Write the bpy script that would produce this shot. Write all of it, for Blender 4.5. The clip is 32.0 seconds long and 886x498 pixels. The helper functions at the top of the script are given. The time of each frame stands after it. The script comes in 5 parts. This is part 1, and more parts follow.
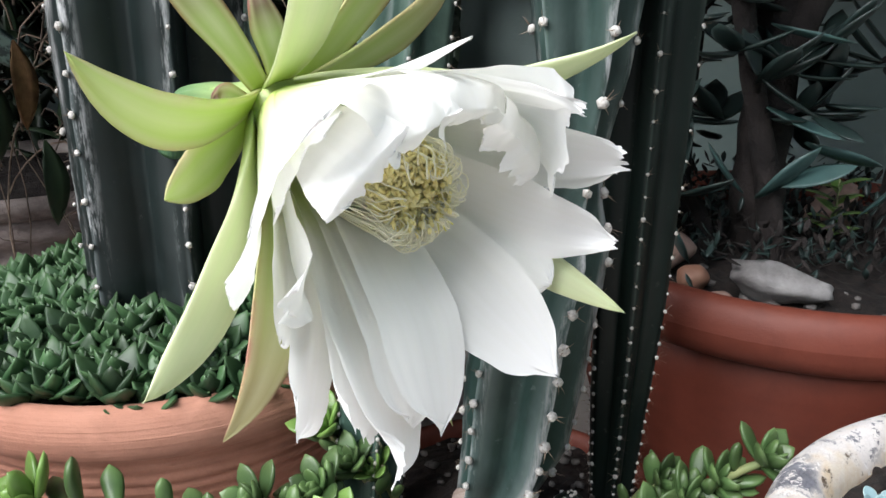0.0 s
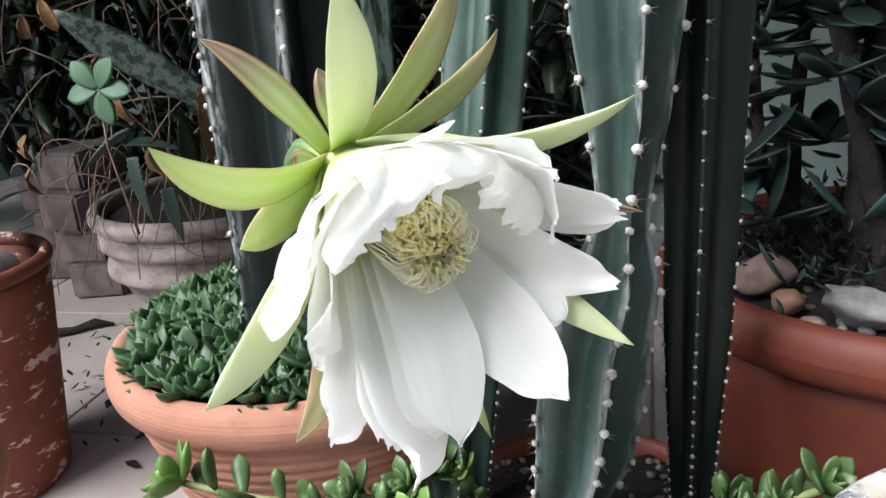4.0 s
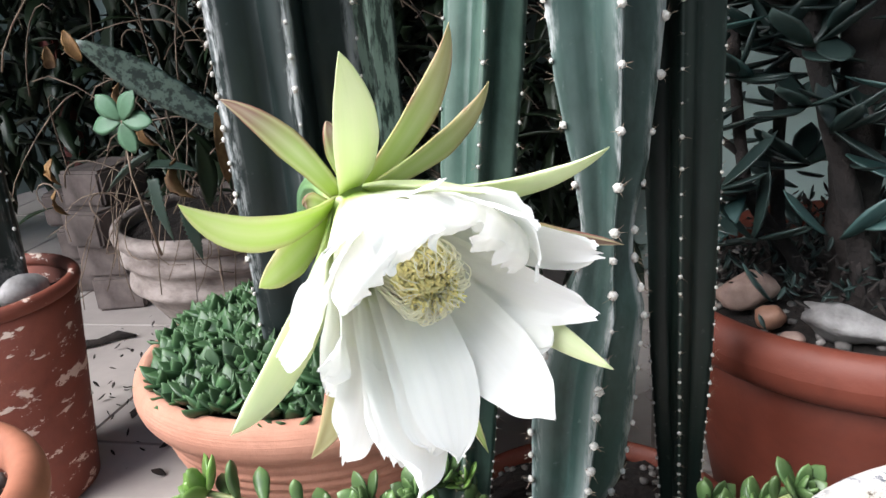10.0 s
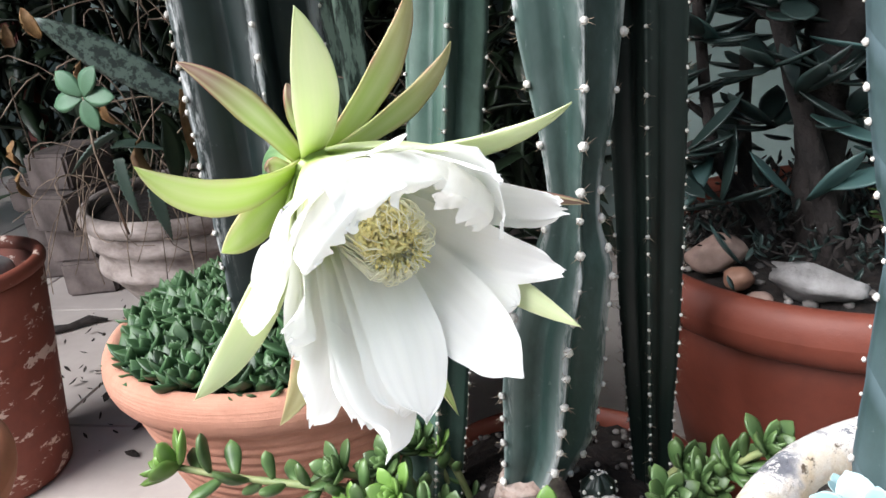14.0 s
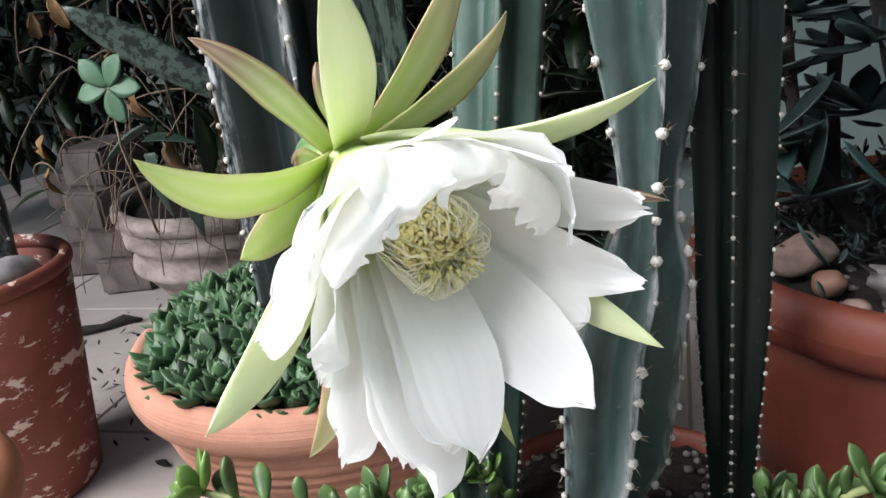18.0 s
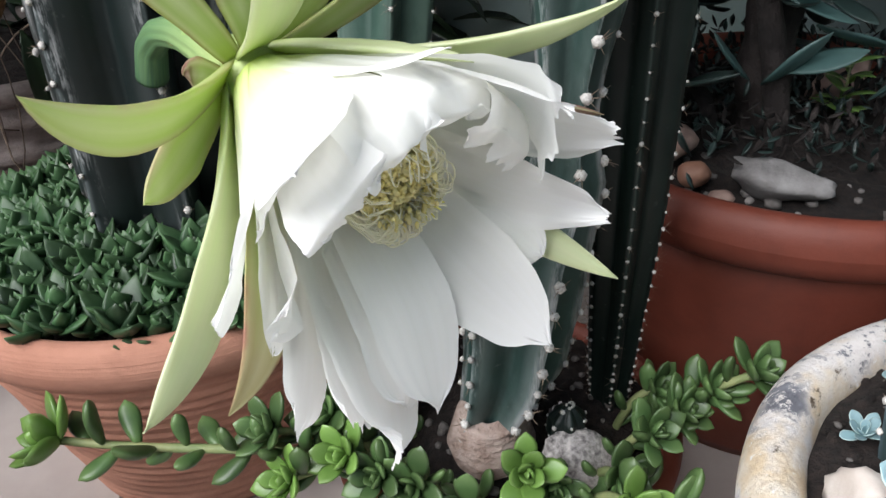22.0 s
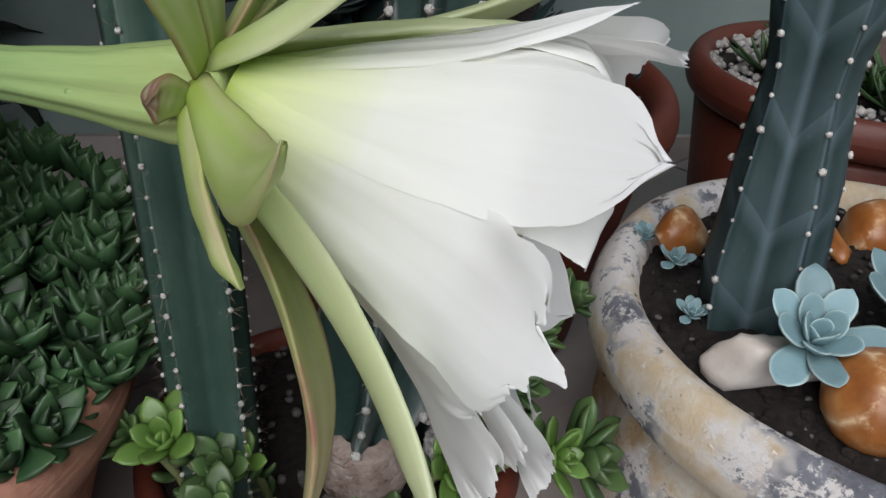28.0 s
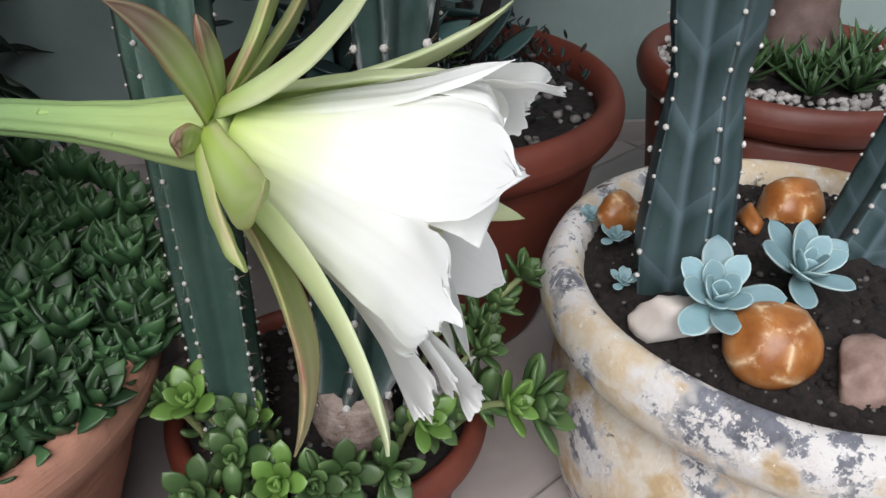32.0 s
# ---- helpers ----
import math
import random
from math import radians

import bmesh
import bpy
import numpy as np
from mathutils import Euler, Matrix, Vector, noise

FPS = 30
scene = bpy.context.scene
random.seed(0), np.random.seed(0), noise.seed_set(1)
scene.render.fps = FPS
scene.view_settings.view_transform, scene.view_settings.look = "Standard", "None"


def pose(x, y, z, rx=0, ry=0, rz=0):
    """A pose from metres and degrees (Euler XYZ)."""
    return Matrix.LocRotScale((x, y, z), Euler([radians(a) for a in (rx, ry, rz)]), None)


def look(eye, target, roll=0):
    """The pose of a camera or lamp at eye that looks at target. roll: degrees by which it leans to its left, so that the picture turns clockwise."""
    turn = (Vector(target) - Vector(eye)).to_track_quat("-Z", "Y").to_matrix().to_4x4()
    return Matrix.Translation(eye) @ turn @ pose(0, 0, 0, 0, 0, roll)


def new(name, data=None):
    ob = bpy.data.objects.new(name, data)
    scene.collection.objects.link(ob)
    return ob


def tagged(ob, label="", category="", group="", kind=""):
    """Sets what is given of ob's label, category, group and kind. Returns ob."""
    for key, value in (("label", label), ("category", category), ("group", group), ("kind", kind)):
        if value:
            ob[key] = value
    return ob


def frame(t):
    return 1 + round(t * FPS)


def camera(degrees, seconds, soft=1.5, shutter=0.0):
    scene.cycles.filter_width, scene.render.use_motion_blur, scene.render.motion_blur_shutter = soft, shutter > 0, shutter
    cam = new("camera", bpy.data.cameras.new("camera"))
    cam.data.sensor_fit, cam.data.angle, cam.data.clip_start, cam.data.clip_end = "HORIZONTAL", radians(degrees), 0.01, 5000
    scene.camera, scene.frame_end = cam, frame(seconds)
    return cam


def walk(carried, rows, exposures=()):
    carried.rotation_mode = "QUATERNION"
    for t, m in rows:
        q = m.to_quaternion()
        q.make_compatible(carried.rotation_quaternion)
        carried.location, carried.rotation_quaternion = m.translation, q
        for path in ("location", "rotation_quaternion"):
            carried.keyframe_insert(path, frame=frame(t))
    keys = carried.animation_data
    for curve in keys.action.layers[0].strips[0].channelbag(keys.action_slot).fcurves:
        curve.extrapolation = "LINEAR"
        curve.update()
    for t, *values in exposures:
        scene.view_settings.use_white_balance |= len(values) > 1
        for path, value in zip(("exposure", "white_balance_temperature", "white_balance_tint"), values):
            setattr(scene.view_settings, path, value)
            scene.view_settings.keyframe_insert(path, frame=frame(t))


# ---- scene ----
cam = camera(55.7, 32.0)
METRES, EYE, TILT, LEAN, TURN = 0.85, 0.43, -19.0, 0.0, 0.0
ROWS = [
    (0.0, 0.0, 0.0, 0.0, 0.0, 0.0, -0.0),
    (0.5, 0.008, -0.0035, -0.0015, 4.13, -1.0, 0.65),
    (1.0, 0.0242, -0.0072, 0.0043, 3.8, -1.28, -1.48),
    (1.5, 0.0351, -0.0176, 0.0036, 6.8, -0.42, 0.21),
    (2.0, 0.0516, -0.0254, 0.0141, 12.76, -0.44, -0.01),
    (2.5, 0.0817, -0.0201, 0.0142, 13.0, -0.76, 0.46),
    (3.0, 0.091, -0.0209, 0.0136, 13.47, 0.33, 0.37),
    (3.5, 0.0902, -0.0429, 0.0225, 14.02, 0.08, 0.19),
    (5.5, 0.0958, -0.06, 0.0177, 12.96, -0.14, -0.52),
    (6.0, 0.0909, -0.057, 0.0171, 12.9, -0.28, -0.63),
    (6.5, 0.0912, -0.0483, 0.0148, 11.9, 0.2, -0.54),
    (7.0, 0.0897, -0.0436, 0.0171, 13.09, -0.02, -0.51),
    (7.5, 0.092, -0.058, 0.0238, 15.85, 0.37, -0.41),
    (8.0, 0.0954, -0.0685, 0.0259, 15.99, 0.83, -0.65),
    (8.5, 0.082, -0.0791, 0.0276, 16.0, -0.03, -1.16),
    (9.0, 0.0622, -0.0939, 0.0314, 13.61, -0.49, -1.09),
    (9.5, 0.0806, -0.0867, 0.0365, 15.64, 0.33, 0.52),
    (10.0, 0.112, -0.0974, 0.0411, 14.82, -0.1, 0.91),
    (10.5, 0.115, -0.1029, 0.0448, 15.0, -0.21, 0.97),
    (11.0, 0.1215, -0.1062, 0.0399, 15.06, 0.01, 1.32),
    (11.5, 0.1215, -0.1041, 0.0337, 14.65, -0.25, 1.6),
    (12.0, 0.1216, -0.1029, 0.0321, 14.52, -0.42, 1.63),
    (12.5, 0.1226, -0.1029, 0.032, 14.94, 0.02, 2.03),
    (13.0, 0.1263, -0.1004, 0.03, 14.61, -0.21, 2.31),
    (13.5, 0.1183, -0.0977, 0.0306, 13.23, -1.01, 2.08),
    (15.5, 0.1165, -0.0445, 0.0204, 14.4, -1.33, 2.72),
    (16.0, 0.1038, -0.0254, 0.0304, 16.06, -1.09, 2.44),
    (16.5, 0.0955, -0.0248, 0.0395, 16.57, -1.1, 2.09),
    (17.0, 0.0895, -0.0309, 0.0406, 16.49, -0.94, 2.31),
    (17.5, 0.0906, -0.0295, 0.0366, 16.64, -1.3, 2.32),
    (18.0, 0.0945, -0.0234, 0.0322, 16.08, -1.57, 2.24),
    (18.5, 0.1011, 0.0087, 0.0299, 11.41, -3.07, 4.1),
    (19.0, 0.0999, 0.0193, 0.0254, 9.96, -3.85, 5.94),
    (19.5, 0.0822, 0.0182, 0.0348, 10.14, -6.4, 4.56),
    (20.0, 0.0755, 0.0258, 0.0416, 7.95, -7.71, 4.23),
    (20.5, 0.0651, 0.0205, 0.0471, 6.83, -8.97, 3.93),
    (21.0, 0.0457, 0.0109, 0.0595, 4.66, -10.47, 3.4),
    (21.5, 0.0263, 0.0117, 0.0673, 1.91, -12.03, 2.4),
    (22.0, 0.0088, 0.0133, 0.0701, 0.25, -12.57, 2.24),
    (22.5, -0.014, 0.0188, 0.0776, -0.97, -13.15, 1.2),
    (23.0, -0.0428, 0.0412, 0.0837, -0.83, -13.51, 0.43),
    (23.5, -0.0663, 0.0639, 0.0886, -3.21, -15.55, 0.42),
    (24.0, -0.0899, 0.0739, 0.0967, -6.65, -16.2, 0.34),
    (24.5, -0.1143, 0.0818, 0.0985, -10.79, -17.55, -0.68),
    (26.5, -0.19, 0.1187, 0.0928, -27.86, -16.36, 8.23),
    (27.0, -0.1902, 0.1252, 0.0927, -32.3, -16.86, 9.53),
    (27.5, -0.1968, 0.1305, 0.0876, -37.27, -17.11, 9.44),
    (28.0, -0.2007, 0.1356, 0.0866, -40.57, -17.0, 9.03),
    (28.5, -0.2063, 0.1376, 0.0896, -41.67, -16.98, 8.67),
    (29.0, -0.2268, 0.1266, 0.0947, -40.77, -16.52, 8.92),
    (29.5, -0.2362, 0.1016, 0.1056, -41.69, -16.4, 9.76),
    (30.0, -0.2424, 0.0739, 0.1118, -44.32, -16.81, 10.57),
    (30.5, -0.2545, 0.0653, 0.1146, -43.45, -16.76, 10.55),
    (31.0, -0.261, 0.0549, 0.1169, -41.74, -17.16, 10.65),
    (31.5, -0.2575, 0.0413, 0.1221, -40.81, -17.04, 11.43),
    (32.0, -0.2434, 0.039, 0.1144, -41.08, -18.18, 11.42),
]
walk(cam, [(t, pose(0, 0, EYE, TILT, LEAN, TURN) @ pose(METRES * x, METRES * y, METRES * z, 90 + pitch, roll, yaw)) for t, x, y, z, yaw, pitch, roll in ROWS],
     exposures=[(0.0, 1.15), (2.0, 1.22), (7.0, 1.48), (9.0, 1.6), (12.5, 1.75), (15.5, 1.4), (18.0, 1.33), (19.5, 1.12), (22.0, 0.84), (24.5, 0.06), (26.5, -0.15), (28.5, -0.17), (30.5, 0.16), (32.0, 0.25)])

# ---------- world, sun, exposure ----------
world = bpy.data.worlds.new("overcast_sky")
scene.world = world
world.use_nodes = True
wn = world.node_tree
sky = wn.nodes.new("ShaderNodeTexSky")
sky.sky_type, sky.sun_disc = "NISHITA", False
sky.sun_elevation, sky.sun_rotation = radians(60), radians(214)
sky.air_density, sky.dust_density, sky.ozone_density = 1.0, 1.5, 1.5
wn.links.new(sky.outputs[0], wn.nodes["Background"].inputs[0])
wn.nodes["Background"].inputs[1].default_value = 0.078
sun = new("sun", bpy.data.lights.new("sun", "SUN"))
sun.data.energy, sun.data.angle, sun.data.color = 4.5, radians(56), (0.985, 0.985, 1.0)
sun.matrix_world = look((-1.5, -0.75, 2.1), (0, 0.35, 0.3))

# ---------- mesh helpers ----------


def mesh_of(V, F, UV=None, smooth=True):
    me = bpy.data.meshes.new("mesh")
    me.from_pydata([tuple(map(float, v)) for v in V], [], F)
    if UV is not None:
        layer = me.uv_layers.new(name="uv")
        idx = np.zeros(len(me.loops), dtype=np.int32)
        me.loops.foreach_get("vertex_index", idx)
        layer.data.foreach_set("uv", np.asarray(UV, dtype=np.float32)[idx].ravel())
    if smooth:
        me.polygons.foreach_set("use_smooth", [True] * len(me.polygons))
    me.update()
    return me


def part(name, geo, material, parent=None, label="", at=None, smooth=True):
    """One mesh object, under a thing or a part; geo is a mesh or (verts, faces[, uvs])."""
    me = geo if isinstance(geo, bpy.types.Mesh) else mesh_of(*geo, smooth=smooth)
    if material and not me.materials:
        me.materials.append(material)
    ob = new(name, me)
    if parent:
        ob.parent = parent
    if at is not None:
        ob.matrix_basis = at
    if label:
        ob["label"] = label
    return ob


def thing(name, label, category, at=(0, 0, 0), group="", kind=""):
    ob = new(name)
    ob.empty_display_size = 0.01
    ob.location = at
    return tagged(ob, label, category, group, kind)


def join(geos):
    V, F, UV, o = [], [], [], 0
    for g in geos:
        V.extend(g[0])
        F.extend([tuple(i + o for i in f) for f in g[1]])
        if len(g) > 2 and g[2] is not None:
            UV.extend(g[2])
        o += len(g[0])
    return (V, F, UV) if UV and len(UV) == len(V) else (V, F)


def moved(geo, m):
    return ([m @ Vector(v) for v in geo[0]], *geo[1:])


def lathe(profile, n=72, wob=0.0, seed=0.0):
    V, F, UV = [], [], []
    k = len(profile)
    for i, (r, z) in enumerate(profile):
        for j in range(n):
            a = 2 * math.pi * j / n
            rr = r * (1 + wob * noise.noise((math.cos(a) * 1.7 + seed, math.sin(a) * 1.7, z * 9)))
            V.append((rr * math.cos(a), rr * math.sin(a), z + wob * 0.05 * noise.noise((math.cos(a), math.sin(a) + seed, 3.1))))
            UV.append((j / n, i / (k - 1)))
    for i in range(k - 1):
        for j in range(n):
            a, b = i * n + j, i * n + (j + 1) % n
            F.append((a, b, b + n, a + n))
    return V, F, UV


def tube(points, radii, n=8, flat=1.0):
    P = [Vector(p) for p in points]
    V, F, UV = [], [], []
    up = None
    for i, p in enumerate(P):
        t = (P[min(i + 1, len(P) - 1)] - P[max(i - 1, 0)]).normalized()
        if up is None:
            up = t.orthogonal().normalized()
        up = (up - t * up.dot(t)).normalized()
        side = t.cross(up)
        for j in range(n):
            a = 2 * math.pi * j / n
            V.append(p + (up * math.cos(a) * flat + side * math.sin(a)) * radii[i])
            UV.append((j / n, i / (len(P) - 1)))
    for i in range(len(P) - 1):
        for j in range(n):
            a, b = i * n + j, i * n + (j + 1) % n
            F.append((a, b, b + n, a + n))
    F.append(tuple(range(n))[::-1])
    F.append(tuple(range((len(P) - 1) * n, len(P) * n)))
    return V, F, UV


def bezier(p0, p1, p2, p3, k):
    return [p0 * (1 - t) ** 3 + p1 * 3 * t * (1 - t) ** 2 + p2 * 3 * t * t * (1 - t) + p3 * t ** 3 for t in (i / (k - 1) for i in range(k))]


def leaf(length, width, thick, curl=0.0, cup=0.3, k=7, m=8, tipw=0.7, base=0.35, taper=0.75):
    """A fleshy leaf along +y, face up; widest at tipw of its length; curl lifts the tip."""
    V, F, UV = [], [], []
    for i in range(k):
        v = i / (k - 1)
        w = base + (1 - base) * math.sin(min(v / tipw, 1) * math.pi / 2) if v < tipw else math.cos((v - tipw) / (1 - tipw) * math.pi / 2) ** taper
        w = max(w, 0.03)
        t = thick * (0.45 + 0.55 * math.sin(math.pi * min(v * 0.85 + 0.15, 1))) * min(1, w * 1.6)
        ang = curl * v
        y = length * (math.sin(ang) / curl if abs(curl) > 1e-3 else v)
        z = length * ((1 - math.cos(ang)) / curl if abs(curl) > 1e-3 else 0)
        for j in range(m):
            a = 2 * math.pi * j / m
            x = math.cos(a) * w * width / 2
            h = math.sin(a) * t / 2 + cup * width * (math.cos(a) * w) ** 2 * 0.5
            V.append((x, y - math.sin(ang) * h, z + math.cos(ang) * h))
            UV.append((math.cos(a) * 0.5 + 0.5, v))
    for i in range(k - 1):
        for j in range(m):
            a, b = i * m + j, i * m + (j + 1) % m
            F.append((a, b, b + m, a + m))
    F.append(tuple(range(m))[::-1])
    F.append(tuple(range((k - 1) * m, k * m)))
    return V, F, UV


def stone_geo(rx, ry, rz, seed, rough=0.25, sub=3, facet=0.0):
    bm = bmesh.new()
    bmesh.ops.create_icosphere(bm, subdivisions=sub, radius=1)
    for v in bm.verts:
        c = v.co.copy()
        d = 1 + rough * noise.noise(c * 1.3 + Vector((seed, 0, 0))) + rough * 0.35 * noise.noise(c * 3.5 + Vector((0, seed, 0)))
        if facet:
            for k in range(6):
                nrm = Vector((math.sin(seed + k * 2.1), math.cos(seed * 1.7 + k * 1.3), math.sin(k * 1.9 + seed * 0.6))).normalized()
                q = (c * d).dot(nrm)
                if q > 1 - facet:
                    d *= (1 - facet) / q
        v.co = Vector((c.x * rx, c.y * ry, c.z * rz)) * d
    V = [v.co.copy() for v in bm.verts]
    F = [tuple(v.index for v in f.verts) for f in bm.faces]
    bm.free()
    return V, F


def to_frame(origin, z_dir, spin=0.0):
    """A pose at origin whose z axis points along z_dir."""
    q = Vector(z_dir).to_track_quat("Z", "Y")
    return Matrix.Translation(origin) @ q.to_matrix().to_4x4() @ Matrix.Rotation(spin, 4, "Z")


# ---------- materials ----------
def nodes_of(name):
    m = bpy.data.materials.new(name)
    m.use_nodes = True
    nt = m.node_tree
    return m, nt, nt.nodes["Principled BSDF"]


def node(nt, kind, **sets):
    n = nt.nodes.new(kind)
    for k, v in sets.items():
        n.inputs[k].default_value = v
    return n


def mixc(nt, fac, a, b, mode="MIX"):
    n = nt.nodes.new("ShaderNodeMix")
    n.data_type, n.blend_type = "RGBA", mode
    for i, val in ((0, fac), (6, a), (7, b)):
        if hasattr(val, "is_linked"):
            nt.links.new(val, n.inputs[i])
        else:
            n.inputs[i].default_value = val if i == 0 else (*val, 1)
    return n.outputs[2]


def ramp(nt, src, stops):
    r = nt.nodes.new("ShaderNodeValToRGB")
    e = r.color_ramp.elements
    while len(e) < len(stops):
        e.new(0.5)
    for el, (p, c) in zip(e, stops):
        el.position, el.color = p, (*c, 1) if len(c) == 3 else c
    nt.links.new(src, r.inputs[0])
    return r.outputs[0]


def noise_of(nt, scale, detail=5, rough=0.6, coord="Object", stretch=None):
    tc = nt.nodes.new("ShaderNodeTexCoord")
    n = node(nt, "ShaderNodeTexNoise", Scale=scale, Detail=detail, Roughness=rough)
    if stretch:
        mp = nt.nodes.new("ShaderNodeMapping")
        mp.inputs["Scale"].default_value = stretch
        nt.links.new(tc.outputs[coord], mp.inputs[0])
        nt.links.new(mp.outputs[0], n.inputs[0])
    else:
        nt.links.new(tc.outputs[coord], n.inputs[0])
    return n.outputs[0]


def bumped(nt, bsdf, src, strength=0.3, dist=0.001):
    b = node(nt, "ShaderNodeBump", Strength=strength, Distance=dist)
    nt.links.new(src, b.inputs["Height"])
    nt.links.new(b.outputs[0], bsdf.inputs["Normal"])


def finish(nt, bsdf, col, rough, translucent=0.0, tcol=None):
    if hasattr(col, "is_linked"):
        nt.links.new(col, bsdf.inputs["Base Color"])
    else:
        bsdf.inputs["Base Color"].default_value = (*col, 1)
    bsdf.inputs["Roughness"].default_value = rough
    if translucent:
        tr = nt.nodes.new("ShaderNodeBsdfTranslucent")
        src = tcol or col
        if hasattr(src, "is_linked"):
            nt.links.new(src, tr.inputs[0])
        else:
            tr.inputs[0].default_value = (*src, 1)
        mx = nt.nodes.new("ShaderNodeMixShader")
        mx.inputs[0].default_value = translucent
        nt.links.new(bsdf.outputs[0], mx.inputs[1])
        nt.links.new(tr.outputs[0], mx.inputs[2])
        nt.links.new(mx.outputs[0], nt.nodes["Material Output"].inputs[0])


def varied(nt, col, amount=0.25):
    """Shift the value a little from object to object."""
    oi = nt.nodes.new("ShaderNodeObjectInfo")
    mr = node(nt, "ShaderNodeMapRange", **{"To Min": 1 - amount, "To Max": 1 + amount})
    nt.links.new(oi.outputs["Random"], mr.inputs[0])
    hs = nt.nodes.new("ShaderNodeHueSaturation")
    nt.links.new(mr.outputs[0], hs.inputs["Value"])
    nt.links.new(col, hs.inputs["Color"])
    return hs.outputs[0]


def uv_axis(nt, axis):
    uv = nt.nodes.new("ShaderNodeUVMap")
    sp = nt.nodes.new("ShaderNodeSeparateXYZ")
    nt.links.new(uv.outputs[0], sp.inputs[0])
    return sp.outputs[axis]


def simple(name, c1, c2, scale, rough, bump=0.2, bscale=None, dist=0.001, vary=0.0, translucent=0.0, detail=6, spec=0.5, stretch=None):
    m, nt, b = nodes_of(name)
    col = ramp(nt, noise_of(nt, scale, detail, stretch=stretch), [(0.32, c1), (0.68, c2)])
    if vary:
        col = varied(nt, col, vary)
    bumped(nt, b, noise_of(nt, bscale or scale * 4, 6, 0.7), bump, dist)
    b.inputs["Specular IOR Level"].default_value = spec
    finish(nt, b, col, rough, translucent)
    return m


def terracotta(name, c1, c2, rough=0.75, flakes=0.0, flake_col=(0.62, 0.5, 0.43), grooves=0.0):
    m, nt, b = nodes_of(name)
    col = ramp(nt, noise_of(nt, 7, 6), [(0.3, c1), (0.7, c2)])
    col = mixc(nt, ramp(nt, noise_of(nt, 60, 4), [(0.45, (0, 0, 0)), (0.75, (0.35, 0.35, 0.35))]), col, [x * 0.6 for x in c1])
    if flakes:
        col = mixc(nt, ramp(nt, noise_of(nt, 26, 8, 0.7, stretch=(1, 1, 2.4)), [(0.6 - flakes, (0, 0, 0)), (0.62 - flakes, (1, 1, 1))]), col, flake_col)
    h = noise_of(nt, 160, 6, 0.7)
    if grooves:
        h2 = noise_of(nt, 1.0, 4, 0.6, stretch=(6, 6, 420))
        mm = nt.nodes.new("ShaderNodeMath")
        mm.operation = "ADD"
        nt.links.new(h, mm.inputs[0])
        nt.links.new(h2, mm.inputs[1])
        h = mm.outputs[0]
    bumped(nt, b, h, 0.35 + grooves, 0.0012)
    finish(nt, b, col, rough)
    return m


def make_petal():
    m, nt, b = nodes_of("white_petal")
    v = uv_axis(nt, 1)
    col = ramp(nt, v, [(0.0, (0.56, 0.70, 0.14)), (0.12, (0.80, 0.87, 0.46)), (0.34, (0.95, 0.955, 0.91)), (1.0, (0.965, 0.965, 0.968))])
    streak = noise_of(nt, 1.0, 4, 0.55, coord="UV", stretch=(16, 1.2, 1))
    col = mixc(nt, ramp(nt, streak, [(0.4, (0, 0, 0)), (0.7, (0.16, 0.16, 0.16))]), col, (0.86, 0.87, 0.78))
    bumped(nt, b, streak, 0.12, 0.0008)
    finish(nt, b, col, 0.55, 0.40)
    b.inputs["Specular IOR Level"].default_value = 0.25
    return m


def make_sepal(name, tip, mid, edge):
    m, nt, b = nodes_of(name)
    v, u = uv_axis(nt, 1), uv_axis(nt, 0)
    col = ramp(nt, v, [(0.0, (0.42, 0.55, 0.09)), (0.22, mid), (0.45, mid), (0.78, tip), (1.0, tip)])
    e = ramp(nt, u, [(0.04, (1, 1, 1)), (0.26, (0, 0, 0)), (0.80, (0, 0, 0)), (0.98, (1, 1, 1))])
    n = ramp(nt, noise_of(nt, 45, 4), [(0.3, (0, 0, 0)), (0.7, (1, 1, 1))])
    col = mixc(nt, mixc(nt, 1.0, e, n, "MULTIPLY"), col, edge)
    streak = noise_of(nt, 1.0, 4, 0.55, coord="UV", stretch=(14, 1.5, 1))
    col = mixc(nt, ramp(nt, streak, [(0.4, (0, 0, 0)), (0.65, (0.12, 0.12, 0.12))]), col, [x * 0.75 for x in mid])
    pale = ramp(nt, u, [(0.02, (0, 0, 0)), (0.12, (0.5, 0.5, 0.5)), (0.26, (0, 0, 0)), (0.74, (0, 0, 0)), (0.88, (0.5, 0.5, 0.5)), (0.98, (0, 0, 0))])
    col = mixc(nt, pale, col, (0.66, 0.70, 0.40))
    mid_ = ramp(nt, u, [(0.22, (0, 0, 0)), (0.5, (0.42, 0.42, 0.42)), (0.78, (0, 0, 0))])
    col = mixc(nt, mixc(nt, 1.0, mid_, ramp(nt, v, [(0.15, (0, 0, 0)), (0.4, (1, 1, 1)), (0.8, (0.7, 0.7, 0.7)), (1.0, (0, 0, 0))]), "MULTIPLY"), col, (0.78, 0.80, 0.56))
    bumped(nt, b, streak, 0.1, 0.0006)
    finish(nt, b, col, 0.42, 0.36)
    return m


